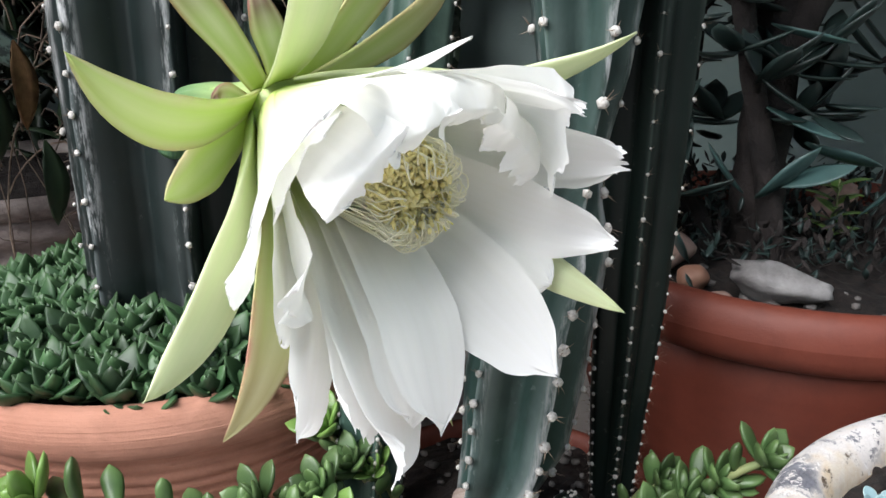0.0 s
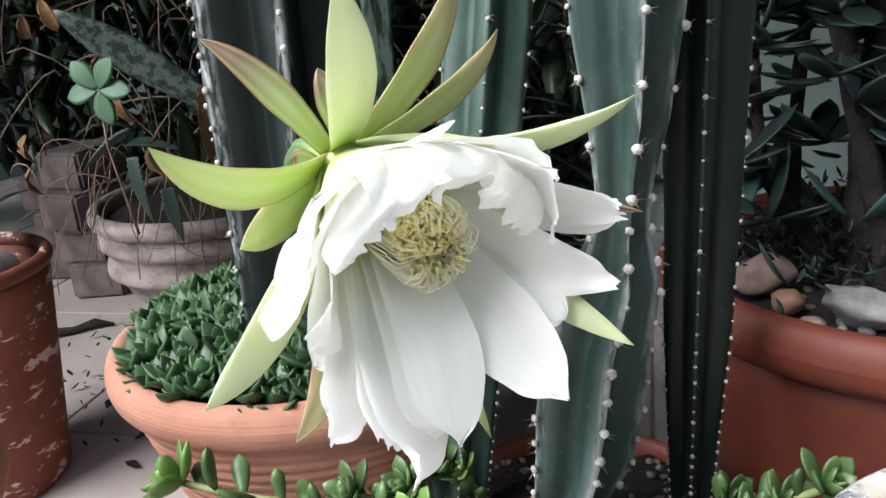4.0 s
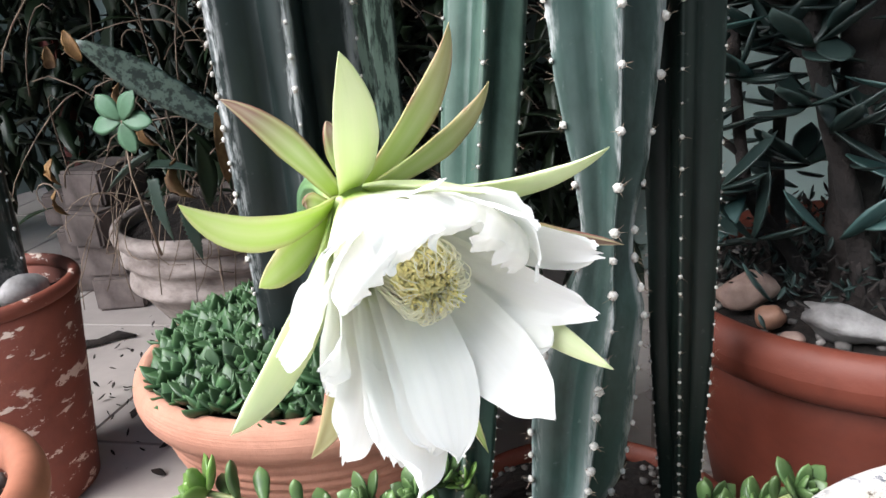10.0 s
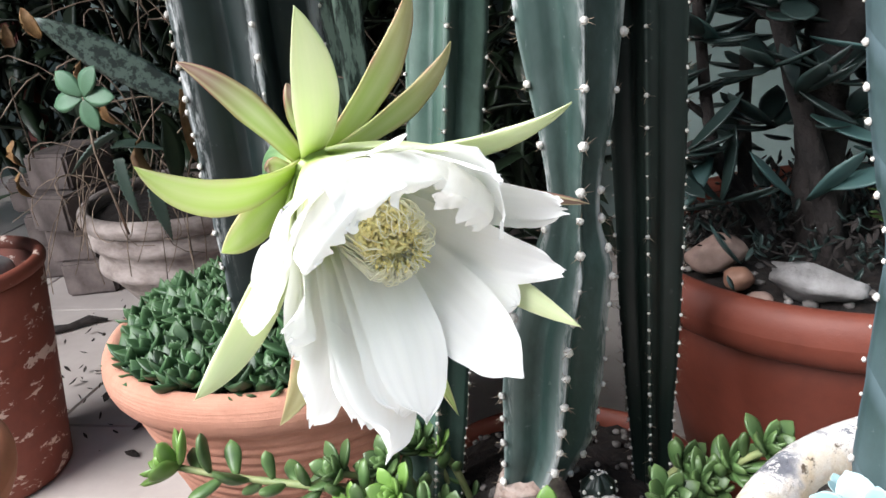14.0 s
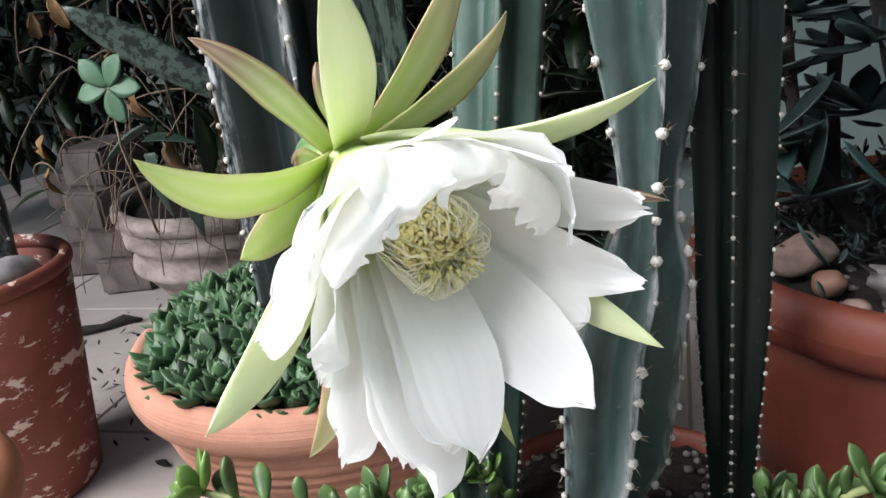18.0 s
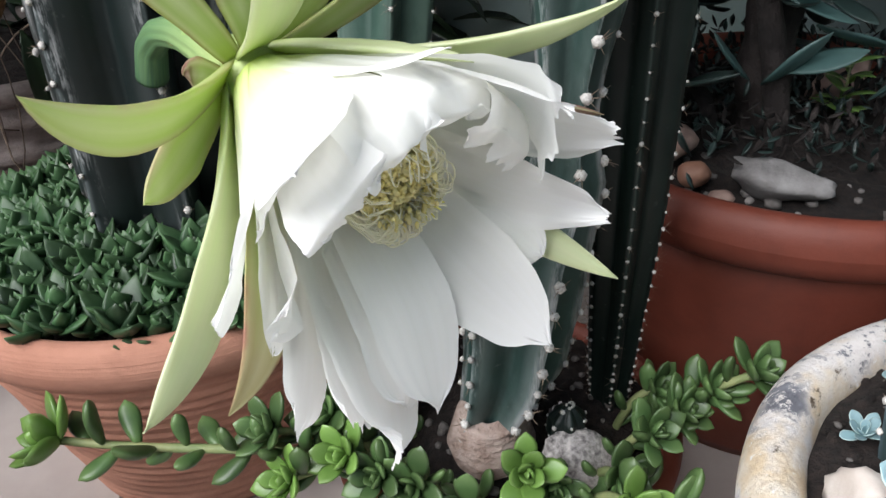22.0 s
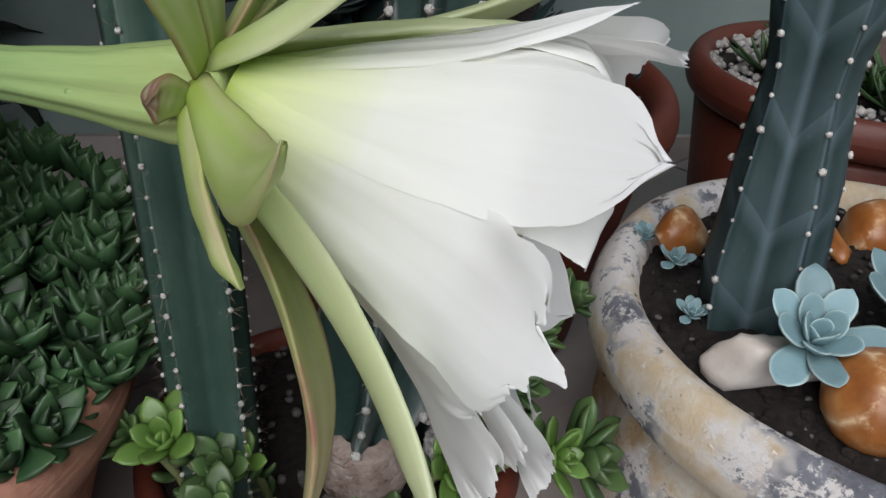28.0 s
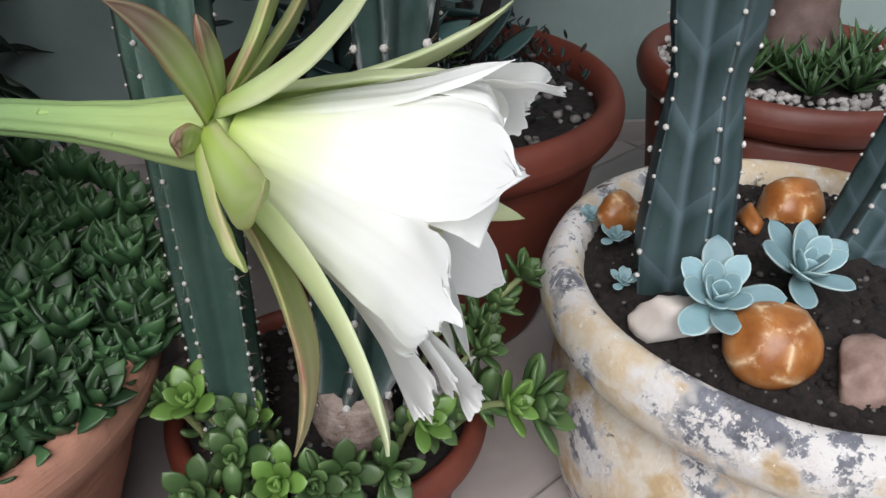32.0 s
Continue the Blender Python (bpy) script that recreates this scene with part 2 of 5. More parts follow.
def make_cactus(name, c1, c2, bloom, rough=0.42, corky=(0.26, 0.22, 0.18), cork_h=0.0, chevron=0.0, faint=1.0, crust=0.0):
    """Waxy rib skin; a pale bloom along the flanks, in part painted rib highlights; a corky grey foot."""
    m, nt, b = nodes_of(name)
    col = ramp(nt, noise_of(nt, 14, 5), [(0.3, c1), (0.7, c2)])
    fac = ramp(nt, noise_of(nt, 9, 6, 0.65, stretch=(1.0, 1.0, 0.35)), [(0.48, (0, 0, 0)), (0.78, (0.3 * faint, 0.3 * faint, 0.3 * faint))])
    col = mixc(nt, fac, col, bloom)
    spots = ramp(nt, noise_of(nt, 160, 4), [(0.66, (0, 0, 0)), (0.8, [0.5 * faint] * 3)])
    col = mixc(nt, spots, col, (0.16, 0.18, 0.17))
    dull = ramp(nt, noise_of(nt, 26, 6, 0.7, stretch=(1.0, 1.0, 0.5)), [(0.45, (0, 0, 0)), (0.7, (0.7, 0.7, 0.7))])
    col = mixc(nt, dull, col, [x * 0.45 for x in c1])
    edge = uv_axis(nt, 0)
    streaks = ramp(nt, noise_of(nt, 7, 5, 0.6, stretch=(1.0, 1.0, 0.12)), [(0.42, (0, 0, 0)), (0.62, (1, 1, 1))])
    # pale bands by the ribs: bloom plus soft reflections painted into the colour
    band = ramp(nt, edge, [(0.42, (0, 0, 0)), (0.7, [0.22 * faint] * 3), (0.9, [0.12 * faint] * 3), (1.0, (0.5, 0.5, 0.5))])
    col = mixc(nt, mixc(nt, 1.0, band, streaks, "MULTIPLY"), col, bloom)
    col = mixc(nt, ramp(nt, edge, [(0.92, (0, 0, 0)), (1.0, (0.45, 0.45, 0.45))]), col, bloom)
    if crust:
        worn = ramp(nt, noise_of(nt, 60, 6, 0.75, stretch=(1.0, 1.0, 0.16)), [(0.47, (0, 0, 0)), (0.58, (1, 1, 1))])
        rim_ = ramp(nt, edge, [(0.70, (0, 0, 0)), (0.93, (crust, crust, crust))])
        col = mixc(nt, mixc(nt, 1.0, rim_, worn, "MULTIPLY"), col, (0.42, 0.43, 0.43))
    if cork_h:
        tc = nt.nodes.new("ShaderNodeTexCoord")
        sp = nt.nodes.new("ShaderNodeSeparateXYZ")
        nt.links.new(tc.outputs["Object"], sp.inputs[0])
        wob = node(nt, "ShaderNodeMath")
        wob.operation = "MULTIPLY_ADD"
        nt.links.new(noise_of(nt, 40, 5, 0.7), wob.inputs[0])
        wob.inputs[1].default_value = -cork_h * 1.6
        nt.links.new(sp.outputs[2], wob.inputs[2])
        mr = node(nt, "ShaderNodeMapRange", **{"From Min": -0.02 * cork_h, "From Max": 0.12 * cork_h, "To Min": 1.0, "To Max": 0.0})
        nt.links.new(wob.outputs[0], mr.inputs[0])
        cork = ramp(nt, noise_of(nt, 90, 6, 0.7), [(0.3, [x * 0.5 for x in corky]), (0.7, corky)])
        col = mixc(nt, mr.outputs[0], col, cork)
    if chevron:
        ma = node(nt, "ShaderNodeMath")
        ma.operation = "MULTIPLY_ADD"
        nt.links.new(uv_axis(nt, 1), ma.inputs[0])
        ma.inputs[1].default_value = chevron
        mb = node(nt, "ShaderNodeMath")
        mb.operation = "MULTIPLY_ADD"
        nt.links.new(edge, mb.inputs[0])
        mb.inputs[1].default_value = -0.45
        mb.inputs[2].default_value = 0.2
        nt.links.new(mb.outputs[0], ma.inputs[2])
        fr = node(nt, "ShaderNodeMath")
        fr.operation = "FRACT"
        nt.links.new(ma.outputs[0], fr.inputs[0])
        tier = ramp(nt, fr.outputs[0], [(0.0, (0.15, 0.15, 0.15)), (0.72, (0.0, 0.0, 0.0)), (0.97, (0.42, 0.42, 0.42)), (1.0, (0.05, 0.05, 0.05))])
        col = mixc(nt, tier, col, bloom)
        groove = ramp(nt, edge, [(0.0, (0.5, 0.5, 0.5)), (0.30, (0, 0, 0))])
        col = mixc(nt, groove, col, bloom)
    bumped(nt, b, noise_of(nt, 70, 5), 0.15, 0.0008)
    b.inputs["Specular IOR Level"].default_value = 0.3 if faint >= 0.5 else 0.1
    finish(nt, b, col, rough)
    return m


def make_painted_bowl():
    m, nt, b = nodes_of("flaking_painted_cement")
    cream = ramp(nt, noise_of(nt, 11, 6), [(0.32, (0.78, 0.74, 0.69)), (0.42, (0.68, 0.54, 0.36)), (0.50, (0.74, 0.67, 0.57)), (0.57, (0.58, 0.42, 0.24)), (0.68, (0.42, 0.27, 0.13))])
    grey = ramp(nt, noise_of(nt, 50, 5), [(0.3, (0.10, 0.10, 0.12)), (0.7, (0.26, 0.27, 0.31))])
    chips = ramp(nt, noise_of(nt, 34, 12, 0.78), [(0.50, (0, 0, 0)), (0.512, (1, 1, 1))])
    patch = noise_of(nt, 13, 4, 0.6)
    col = mixc(nt, ramp(nt, patch, [(0.48, (0, 0, 0)), (0.55, (0.85, 0.85, 0.85))]), cream, (0.76, 0.74, 0.74))
    where = ramp(nt, patch, [(0.51, (0, 0, 0)), (0.58, (1, 1, 1))])
    col = mixc(nt, mixc(nt, 1.0, chips, where, "MULTIPLY"), col, grey)
    fine = ramp(nt, noise_of(nt, 110, 6, 0.75), [(0.62, (0, 0, 0)), (0.64, (0.85, 0.85, 0.85))])
    col = mixc(nt, fine, col, (0.84, 0.83, 0.82))
    crack = ramp(nt, noise_of(nt, 34, 9, 0.72, stretch=(1, 1, 1.6)), [(0.36, (1, 1, 1)), (0.40, (0, 0, 0))])
    col = mixc(nt, crack, col, (0.12, 0.085, 0.055))
    bumped(nt, b, noise_of(nt, 42, 9, 0.75), 0.9, 0.006)
    finish(nt, b, col, 0.8)
    return m


def make_leaf(name, base, mid, tip, rough=0.35, vary=0.25, translucent=0.08, bloom=None, rim_col=None):
    m, nt, b = nodes_of(name)
    col = ramp(nt, uv_axis(nt, 1), [(0.0, base), (0.55, mid), (1.0, tip)])
    col = mixc(nt, ramp(nt, noise_of(nt, 130, 4), [(0.35, (0, 0, 0)), (0.8, (0.35, 0.35, 0.35))]), col, [x * 0.55 for x in mid])
    if bloom:
        col = mixc(nt, ramp(nt, noise_of(nt, 60, 4), [(0.3, (0.1, 0.1, 0.1)), (0.7, (0.6, 0.6, 0.6))]), col, bloom)
    if rim_col:
        margin = ramp(nt, uv_axis(nt, 0), [(0.0, (1, 1, 1)), (0.10, (0, 0, 0)), (0.90, (0, 0, 0)), (1.0, (1, 1, 1))])
        col = mixc(nt, margin, col, rim_col)
    col = varied(nt, col, vary)
    bumped(nt, b, noise_of(nt, 300, 3), 0.08, 0.0004)
    finish(nt, b, col, rough, translucent)
    return m


def make_tube():
    m, nt, b = nodes_of("flower_tube_skin")
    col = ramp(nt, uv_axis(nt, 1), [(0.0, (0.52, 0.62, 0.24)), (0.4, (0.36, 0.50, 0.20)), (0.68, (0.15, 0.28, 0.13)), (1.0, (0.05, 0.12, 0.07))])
    fine = noise_of(nt, 1.0, 4, 0.6, coord="UV", stretch=(30, 5, 1))
    col = mixc(nt, ramp(nt, fine, [(0.4, (0, 0, 0)), (0.7, (0.35, 0.35, 0.35))]), col, (0.22, 0.38, 0.13))
    bumped(nt, b, fine, 0.2, 0.0008)
    finish(nt, b, col, 0.4, 0.12)
    return m


TUBE_SKIN = make_tube()
PETAL = make_petal()
SEPAL = make_sepal("green_sepal", (0.56, 0.68, 0.24), (0.54, 0.69, 0.20), (0.62, 0.50, 0.34))
SEPAL_RED = make_sepal("reddish_sepal", (0.25, 0.13, 0.11), (0.40, 0.52, 0.16), (0.30, 0.09, 0.08))
SEPAL_EDGED = make_sepal("red_edged_sepal", (0.55, 0.50, 0.26), (0.50, 0.61, 0.22), (0.46, 0.22, 0.17))
SEPAL_PALE = make_sepal("pale_sepal", (0.70, 0.77, 0.48), (0.66, 0.76, 0.40), (0.76, 0.79, 0.56))
TUBE = simple("flower_tube_green", (0.30, 0.46, 0.15), (0.46, 0.60, 0.24), 22, 0.4, 0.15, translucent=0.15)
STAMEN = simple("cream_filament", (0.98, 0.96, 0.78), (0.99, 0.98, 0.88), 90, 0.6, 0.0, translucent=0.5)
ANTHER = simple("yellow_anther", (0.98, 0.89, 0.44), (0.99, 0.95, 0.62), 300, 0.8, 0.0, translucent=0.45)
STIGMA = simple("yellow_green_stigma", (0.70, 0.66, 0.12), (0.80, 0.76, 0.25), 200, 0.6, 0.2)
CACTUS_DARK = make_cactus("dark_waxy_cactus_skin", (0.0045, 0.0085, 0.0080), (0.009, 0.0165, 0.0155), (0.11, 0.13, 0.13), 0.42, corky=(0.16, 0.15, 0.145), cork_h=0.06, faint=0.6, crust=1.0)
CACTUS_BLUE = make_cactus("blue_green_cactus_skin", (0.013, 0.029, 0.025), (0.034, 0.070, 0.060), (0.22, 0.27, 0.26), 0.42, corky=(0.10, 0.108, 0.098), cork_h=0.03, faint=1.5, crust=0.9)
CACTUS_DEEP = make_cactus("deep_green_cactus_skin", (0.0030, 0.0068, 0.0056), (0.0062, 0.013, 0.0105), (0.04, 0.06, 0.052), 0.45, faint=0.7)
CACTUS_MID = make_cactus("mid_green_cactus_skin", (0.022, 0.050, 0.038), (0.050, 0.095, 0.075), (0.17, 0.23, 0.19), 0.45, faint=1.4)
CACTUS_BOWL = make_cactus("young_cactus_skin", (0.020, 0.040, 0.040), (0.038, 0.066, 0.064), (0.13, 0.18, 0.21), 0.48, cork_h=0.02, chevron=9.0)
WOOL = simple("white_areole_wool", (0.34, 0.32, 0.29), (0.66, 0.64, 0.61), 700, 0.95, 0.6, 900, 0.0008, vary=0.2)
SPINE = simple("horn_spine", (0.16, 0.11, 0.08), (0.30, 0.23, 0.17), 200, 0.5, 0.0)
TERRA = terracotta("ridged_terracotta", (0.34, 0.150, 0.098), (0.47, 0.240, 0.168), 0.88, grooves=0.5)
TERRA_RED = terracotta("smooth_red_terracotta", (0.116, 0.024, 0.013), (0.178, 0.041, 0.023), 0.60)
TERRA_ORANGE = terracotta("orange_terracotta", (0.22, 0.075, 0.04), (0.34, 0.13, 0.075), 0.7)
TERRA_FLAKED = terracotta("flaked_terracotta", (0.15, 0.036, 0.022), (0.22, 0.062, 0.038), 0.65, flakes=0.02)
TERRA_BROWN = terracotta("dark_red_terracotta", (0.098, 0.022, 0.013), (0.155, 0.038, 0.023), 0.5)
WHITEWASH = simple("weathered_whitewash", (0.13, 0.10, 0.088), (0.40, 0.34, 0.315), 22, 0.9, 0.9, 60, 0.004, stretch=(1, 1, 2.2))
PAINTED = make_painted_bowl()
SOIL = simple("dark_potting_soil", (0.005, 0.0036, 0.0032), (0.034, 0.022, 0.018), 170, 0.95, 1.0, 130, 0.012)
GRIT = simple("grey_grit", (0.05, 0.045, 0.042), (0.22, 0.20, 0.19), 40, 0.9, 0.5, vary=0.4)
HAWORTHIA = make_leaf("haworthia_leaf", (0.036, 0.080, 0.028), (0.022, 0.060, 0.023), (0.058, 0.118, 0.047), 0.46, 0.6, 0.10)
SEDUM = make_leaf("chunky_sedum_leaf", (0.072, 0.130, 0.040), (0.057, 0.112, 0.037), (0.100, 0.166, 0.056), 0.40, 0.35)
SEDUM_LIGHT = make_leaf("young_sedum_leaf", (0.14, 0.25, 0.05), (0.115, 0.22, 0.045), (0.165, 0.285, 0.07), 0.36, 0.2)
ECHEVERIA = make_leaf("blue_echeveria_leaf", (0.12, 0.24, 0.23), (0.15, 0.27, 0.30), (0.18, 0.30, 0.33), 0.55, 0.2, 0.05, (0.27, 0.39, 0.42), (0.48, 0.60, 0.58))
# jade leaves: shade put into the dark colour, light into the paler blue-green
JADE = make_leaf("dark_shaded_jade_leaf", (0.016, 0.030, 0.025), (0.020, 0.037, 0.034), (0.035, 0.055, 0.050), 0.42, 0.3, 0.04)
JADE_BLUE = make_leaf("lit_blue_jade_leaf", (0.045, 0.095, 0.085), (0.055, 0.115, 0.11), (0.075, 0.135, 0.125), 0.45, 0.25, 0.05)
STEM = simple("succulent_stem", (0.14, 0.19, 0.07), (0.25, 0.27, 0.12), 60, 0.6, 0.3)
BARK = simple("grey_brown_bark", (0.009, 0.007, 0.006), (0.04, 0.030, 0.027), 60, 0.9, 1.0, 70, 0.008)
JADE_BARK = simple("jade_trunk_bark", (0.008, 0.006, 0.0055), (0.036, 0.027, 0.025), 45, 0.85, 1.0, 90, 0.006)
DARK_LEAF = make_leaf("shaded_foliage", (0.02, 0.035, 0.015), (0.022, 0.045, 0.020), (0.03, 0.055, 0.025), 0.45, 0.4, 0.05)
FRESH_LEAF = make_leaf("fresh_leaf", (0.07, 0.15, 0.08), (0.10, 0.21, 0.12), (0.11, 0.22, 0.13), 0.5, 0.1, 0.2)
DRY = simple("dry_stalk", (0.07, 0.048, 0.034), (0.27, 0.20, 0.15), 50, 0.85, 0.4, vary=0.5)
DRY_LEAF = simple("dry_ochre_leaf", (0.12, 0.055, 0.02), (0.28, 0.16, 0.06), 60, 0.7, 0.4, vary=0.3)
WALL = simple("pale_green_plaster", (0.19, 0.25, 0.235), (0.25, 0.31, 0.295), 5, 0.85, 0.35, 90, 0.002)
TILE = simple("beige_floor_tile", (0.33, 0.29, 0.27), (0.45, 0.405, 0.38), 7, 0.5, 0.2, 60, 0.001, vary=0.08)
GROUT = simple("grey_grout", (0.17, 0.15, 0.14), (0.26, 0.24, 0.22), 60, 0.95, 0.5)
ROCK_GREY = simple("grey_rock", (0.10, 0.092, 0.09), (0.36, 0.345, 0.34), 28, 0.85, 0.7, 80, 0.004)
ROCK_WHITE = simple("white_quartz", (0.44, 0.37, 0.325), (0.66, 0.62, 0.585), 24, 0.5, 0.4, 60, 0.002)
ROCK_PINK = simple("pinkish_stone", (0.15, 0.09, 0.072), (0.36, 0.25, 0.21), 45, 0.7, 0.4, 80, 0.002)
ROCK_RED = simple("reddish_pebble", (0.17, 0.075, 0.048), (0.28, 0.15, 0.10), 40, 0.6, 0.4)


def make_amber():
    m, nt, b = nodes_of("polished_amber_stone")
    col = ramp(nt, noise_of(nt, 32, 6), [(0.32, (0.20, 0.062, 0.014)), (0.55, (0.36, 0.135, 0.035)), (0.75, (0.50, 0.26, 0.10))])
    vo = nt.nodes.new("ShaderNodeTexVoronoi")
    vo.feature = "DISTANCE_TO_EDGE"
    vo.inputs["Scale"].default_value = 26
    tc = nt.nodes.new("ShaderNodeTexCoord")
    nt.links.new(tc.outputs["Object"], vo.inputs[0])
    col = mixc(nt, mixc(nt, 1.0, ramp(nt, vo.outputs["Distance"], [(0.0, (1, 1, 1)), (0.05, (0.25, 0.25, 0.25)), (0.12, (0, 0, 0))]), ramp(nt, noise_of(nt, 45, 5, 0.7), [(0.44, (0, 0, 0)), (0.56, (1, 1, 1))]), "MULTIPLY"), col, (0.70, 0.50, 0.30))
    bumped(nt, b, noise_of(nt, 60, 6, 0.7), 0.35, 0.0015)
    finish(nt, b, col, 0.36)
    return m


def make_banded():
    m, nt, b = nodes_of("banded_snake_plant_leaf")
    tc = nt.nodes.new("ShaderNodeTexCoord")
    band = noise_of(nt, 1.0, 5, 0.7, coord="UV", stretch=(3.0, 13, 1))
    col = ramp(nt, band, [(0.45, (0.008, 0.018, 0.013)), (0.53, (0.085, 0.125, 0.10))])
    bumped(nt, b, band, 0.1, 0.0008)
    finish(nt, b, col, 0.4)
    return m


AMBER = make_amber()
BANDED = make_banded()

# ---------- setting ----------
floor = part("floor", ([(-4, -3, -0.004), (4, -3, -0.004), (4, 4, -0.004), (-4, 4, -0.004), (-4, -3, -0.1), (4, -3, -0.1), (4, 4, -0.1), (-4, 4, -0.1)],
                       [(0, 1, 2, 3), (7, 6, 5, 4), (0, 4, 5, 1), (1, 5, 6, 2), (2, 6, 7, 3), (3, 7, 4, 0)]), GROUT, smooth=False)
tagged(floor, "beige tiled patio floor with dark grout joints", "floor", kind="structure")

WALL_A, WALL_B = Vector((-1.55, 2.23, 0)), Vector((1.9, -0.06, 0))


def wall_box(name, a, b, z0, z1, thick, material, label):
    d = (b - a).normalized()
    n = Vector((-d.y, d.x, 0)) * thick
    V = [a + Vector((0, 0, z0)), b + Vector((0, 0, z0)), b + n + Vector((0, 0, z0)), a + n + Vector((0, 0, z0))]
    V += [v + Vector((0, 0, z1 - z0)) for v in V]
    ob = part(name, (V, [(0, 1, 5, 4), (1, 2, 6, 5), (2, 3, 7, 6), (3, 0, 4, 7), (4, 5, 6, 7), (3, 2, 1, 0)]), material, smooth=False)
    return tagged(ob, label, "wall", kind="structure")


wall_box("wall_back", WALL_A, WALL_B, 0, 2.6, 0.15, WALL, "pale grey-green plastered wall behind the pots")
wall_box("wall_left", Vector((-2.6, -0.6, 0)), Vector((-1.55, 2.23, 0)), 0, 2.6, 0.15, WALL, "pale grey-green plastered side wall in shade")
# unseen walls added to cut the light coming in from front and right
wall_box("wall_front", Vector((2.2, -2.2, 0)), Vector((-2.6, -2.2, 0)), 0, 1.9, 0.15, WALL, "plain unseen wall added behind the camera to block low light")
wall_box("wall_right", Vector((1.95, -0.1, 0)), Vector((1.95, -2.2, 0)), 0, 2.6, 0.15, WALL, "plain unseen side wall added to block light from the right")
wd = (WALL_B - WALL_A).normalized()
wn_ = Vector((wd.y, -wd.x, 0))
base = wall_box("baseboard", WALL_A + wn_ * 0.012, WALL_B + wn_ * 0.012, 0, 0.03, 0.009, TILE, "low beige tile skirting along the wall")


# ---------- pots ----------
def pot(name, label, at, profile, material, soil_z, soil_r, wob=0.004, rim_profile=None, soil_mound=0.01, seed=0.0, n=96):
    t = thing(name, label, "plant pot", at)
    part("body", lathe(profile, n, wob, seed), material, t)
    if rim_profile:
        part("rim", lathe(rim_profile, n, wob, seed), material, t)
    V, F = [(0, 0, soil_z + soil_mound)], []
    rings, m = 14, 56
    for i in range(1, rings + 1):
        for j in range(m):
            a, r = 2 * math.pi * j / m, soil_r * i / rings
            x, y = r * math.cos(a), r * math.sin(a)
            V.append((x, y, soil_z + soil_mound * (1 - (i / rings) ** 2) + 0.005 * noise.noise((x * 60 + seed, y * 60, 0)) + 0.003 * noise.noise((x * 160, y * 160, seed))))
    for j in range(m):
        F.append((0, 1 + j, 1 + (j + 1) % m))
    for i in range(rings - 1):
        for j in range(m):
            a, b = 1 + i * m + j, 1 + i * m + (j + 1) % m
            F.append((a, a + m, b + m, b))
    part("soil", (V, F), SOIL, t, "dark crumbly potting soil")
    return t


def round_rim(r_in, r_out, z0, z1, k=10):
    """A rolled rim between two radii, from z0 up to z1."""
    c, h, w = (r_in + r_out) / 2, (z1 - z0) / 2, (r_out - r_in) / 2
    return [(c + w * math.cos(a), (z0 + z1) / 2 + h * math.sin(a)) for a in (2 * math.pi * i / (k * 2) for i in range(k * 2 + 1))]


PL = (-0.196, 0.553, 0.0)
pot("terracotta_pot", "wide terracotta pot with fine turned ridges, full of small succulents", PL,
    [(0.0, 0.012), (0.08, 0.012), (0.094, 0.0), (0.097, 0.004)] + [(0.097 + 0.053 * i / 120 + 0.0009 * math.sin(i * 0.95) * (1 + 0.4 * math.sin(i * 0.21)), 0.004 + 0.168 * i / 120) for i in range(121)] + [(0.142, 0.17), (0.138, 0.14), (0.09, 0.05), (0, 0.05)],
    TERRA, 0.170, 0.141, rim_profile=round_rim(0.139, 0.161, 0.166, 0.200), soil_mound=0.025, seed=1.0)
PM = (0.037, 0.436, 0.0)
pot("terracotta_pot", "low terracotta pot crowded with cacti and sedum, gritty soil", PM,
    [(0.0, 0.008), (0.07, 0.008), (0.078, 0.0), (0.082, 0.005), (0.102, 0.09), (0.098, 0.095), (0.09, 0.03), (0, 0.03)],
    TERRA_RED, 0.10, 0.10, rim_profile=round_rim(0.096, 0.112, 0.085, 0.113), soil_mound=0.03, seed=2.0)
PR = (0.272, 0.615, 0.0)
pot("terracotta_pot", "large smooth red terracotta pot holding a jade tree", PR,
    [(0.0, 0.01), (0.12, 0.01), (0.13, 0.0), (0.134, 0.01), (0.146, 0.08), (0.16, 0.13), (0.168, 0.17), (0.172, 0.205), (0.163, 0.21), (0.15, 0.15), (0, 0.15)],
    TERRA_RED, 0.212, 0.168, rim_profile=round_rim(0.164, 0.19, 0.198, 0.238), soil_mound=0.012, seed=3.0)
BW = (0.303, 0.242, 0.0)
pot("cement_bowl", "round cement planter with flaking white and ochre paint", BW,
    [(0.0, 0.01), (0.12, 0.01), (0.137, 0.0), (0.151, 0.01), (0.162, 0.05), (0.165, 0.095), (0.162, 0.125), (0.154, 0.136), (0.154, 0.144), (0.162, 0.158), (0.152, 0.165), (0.132, 0.13), (0, 0.13)],
    PAINTED, 0.182, 0.154, wob=0.02, rim_profile=round_rim(0.149, 0.180, 0.152, 0.201), soil_mound=0.024, seed=4.0)
PA = (-0.583, 0.572, 0.0)
pot("terracotta_pot", "tall terracotta pot with white flaking patches and river stones", PA,
    [(0.0, 0.008), (0.07, 0.008), (0.076, 0.0), (0.08, 0.004), (0.105, 0.228), (0.099, 0.23), (0.09, 0.1), (0, 0.1)],
    TERRA_FLAKED, 0.205, 0.095, rim_profile=round_rim(0.096, 0.1085, 0.221, 0.236), seed=5.0)
PF = (-0.372, 0.23, 0.0)
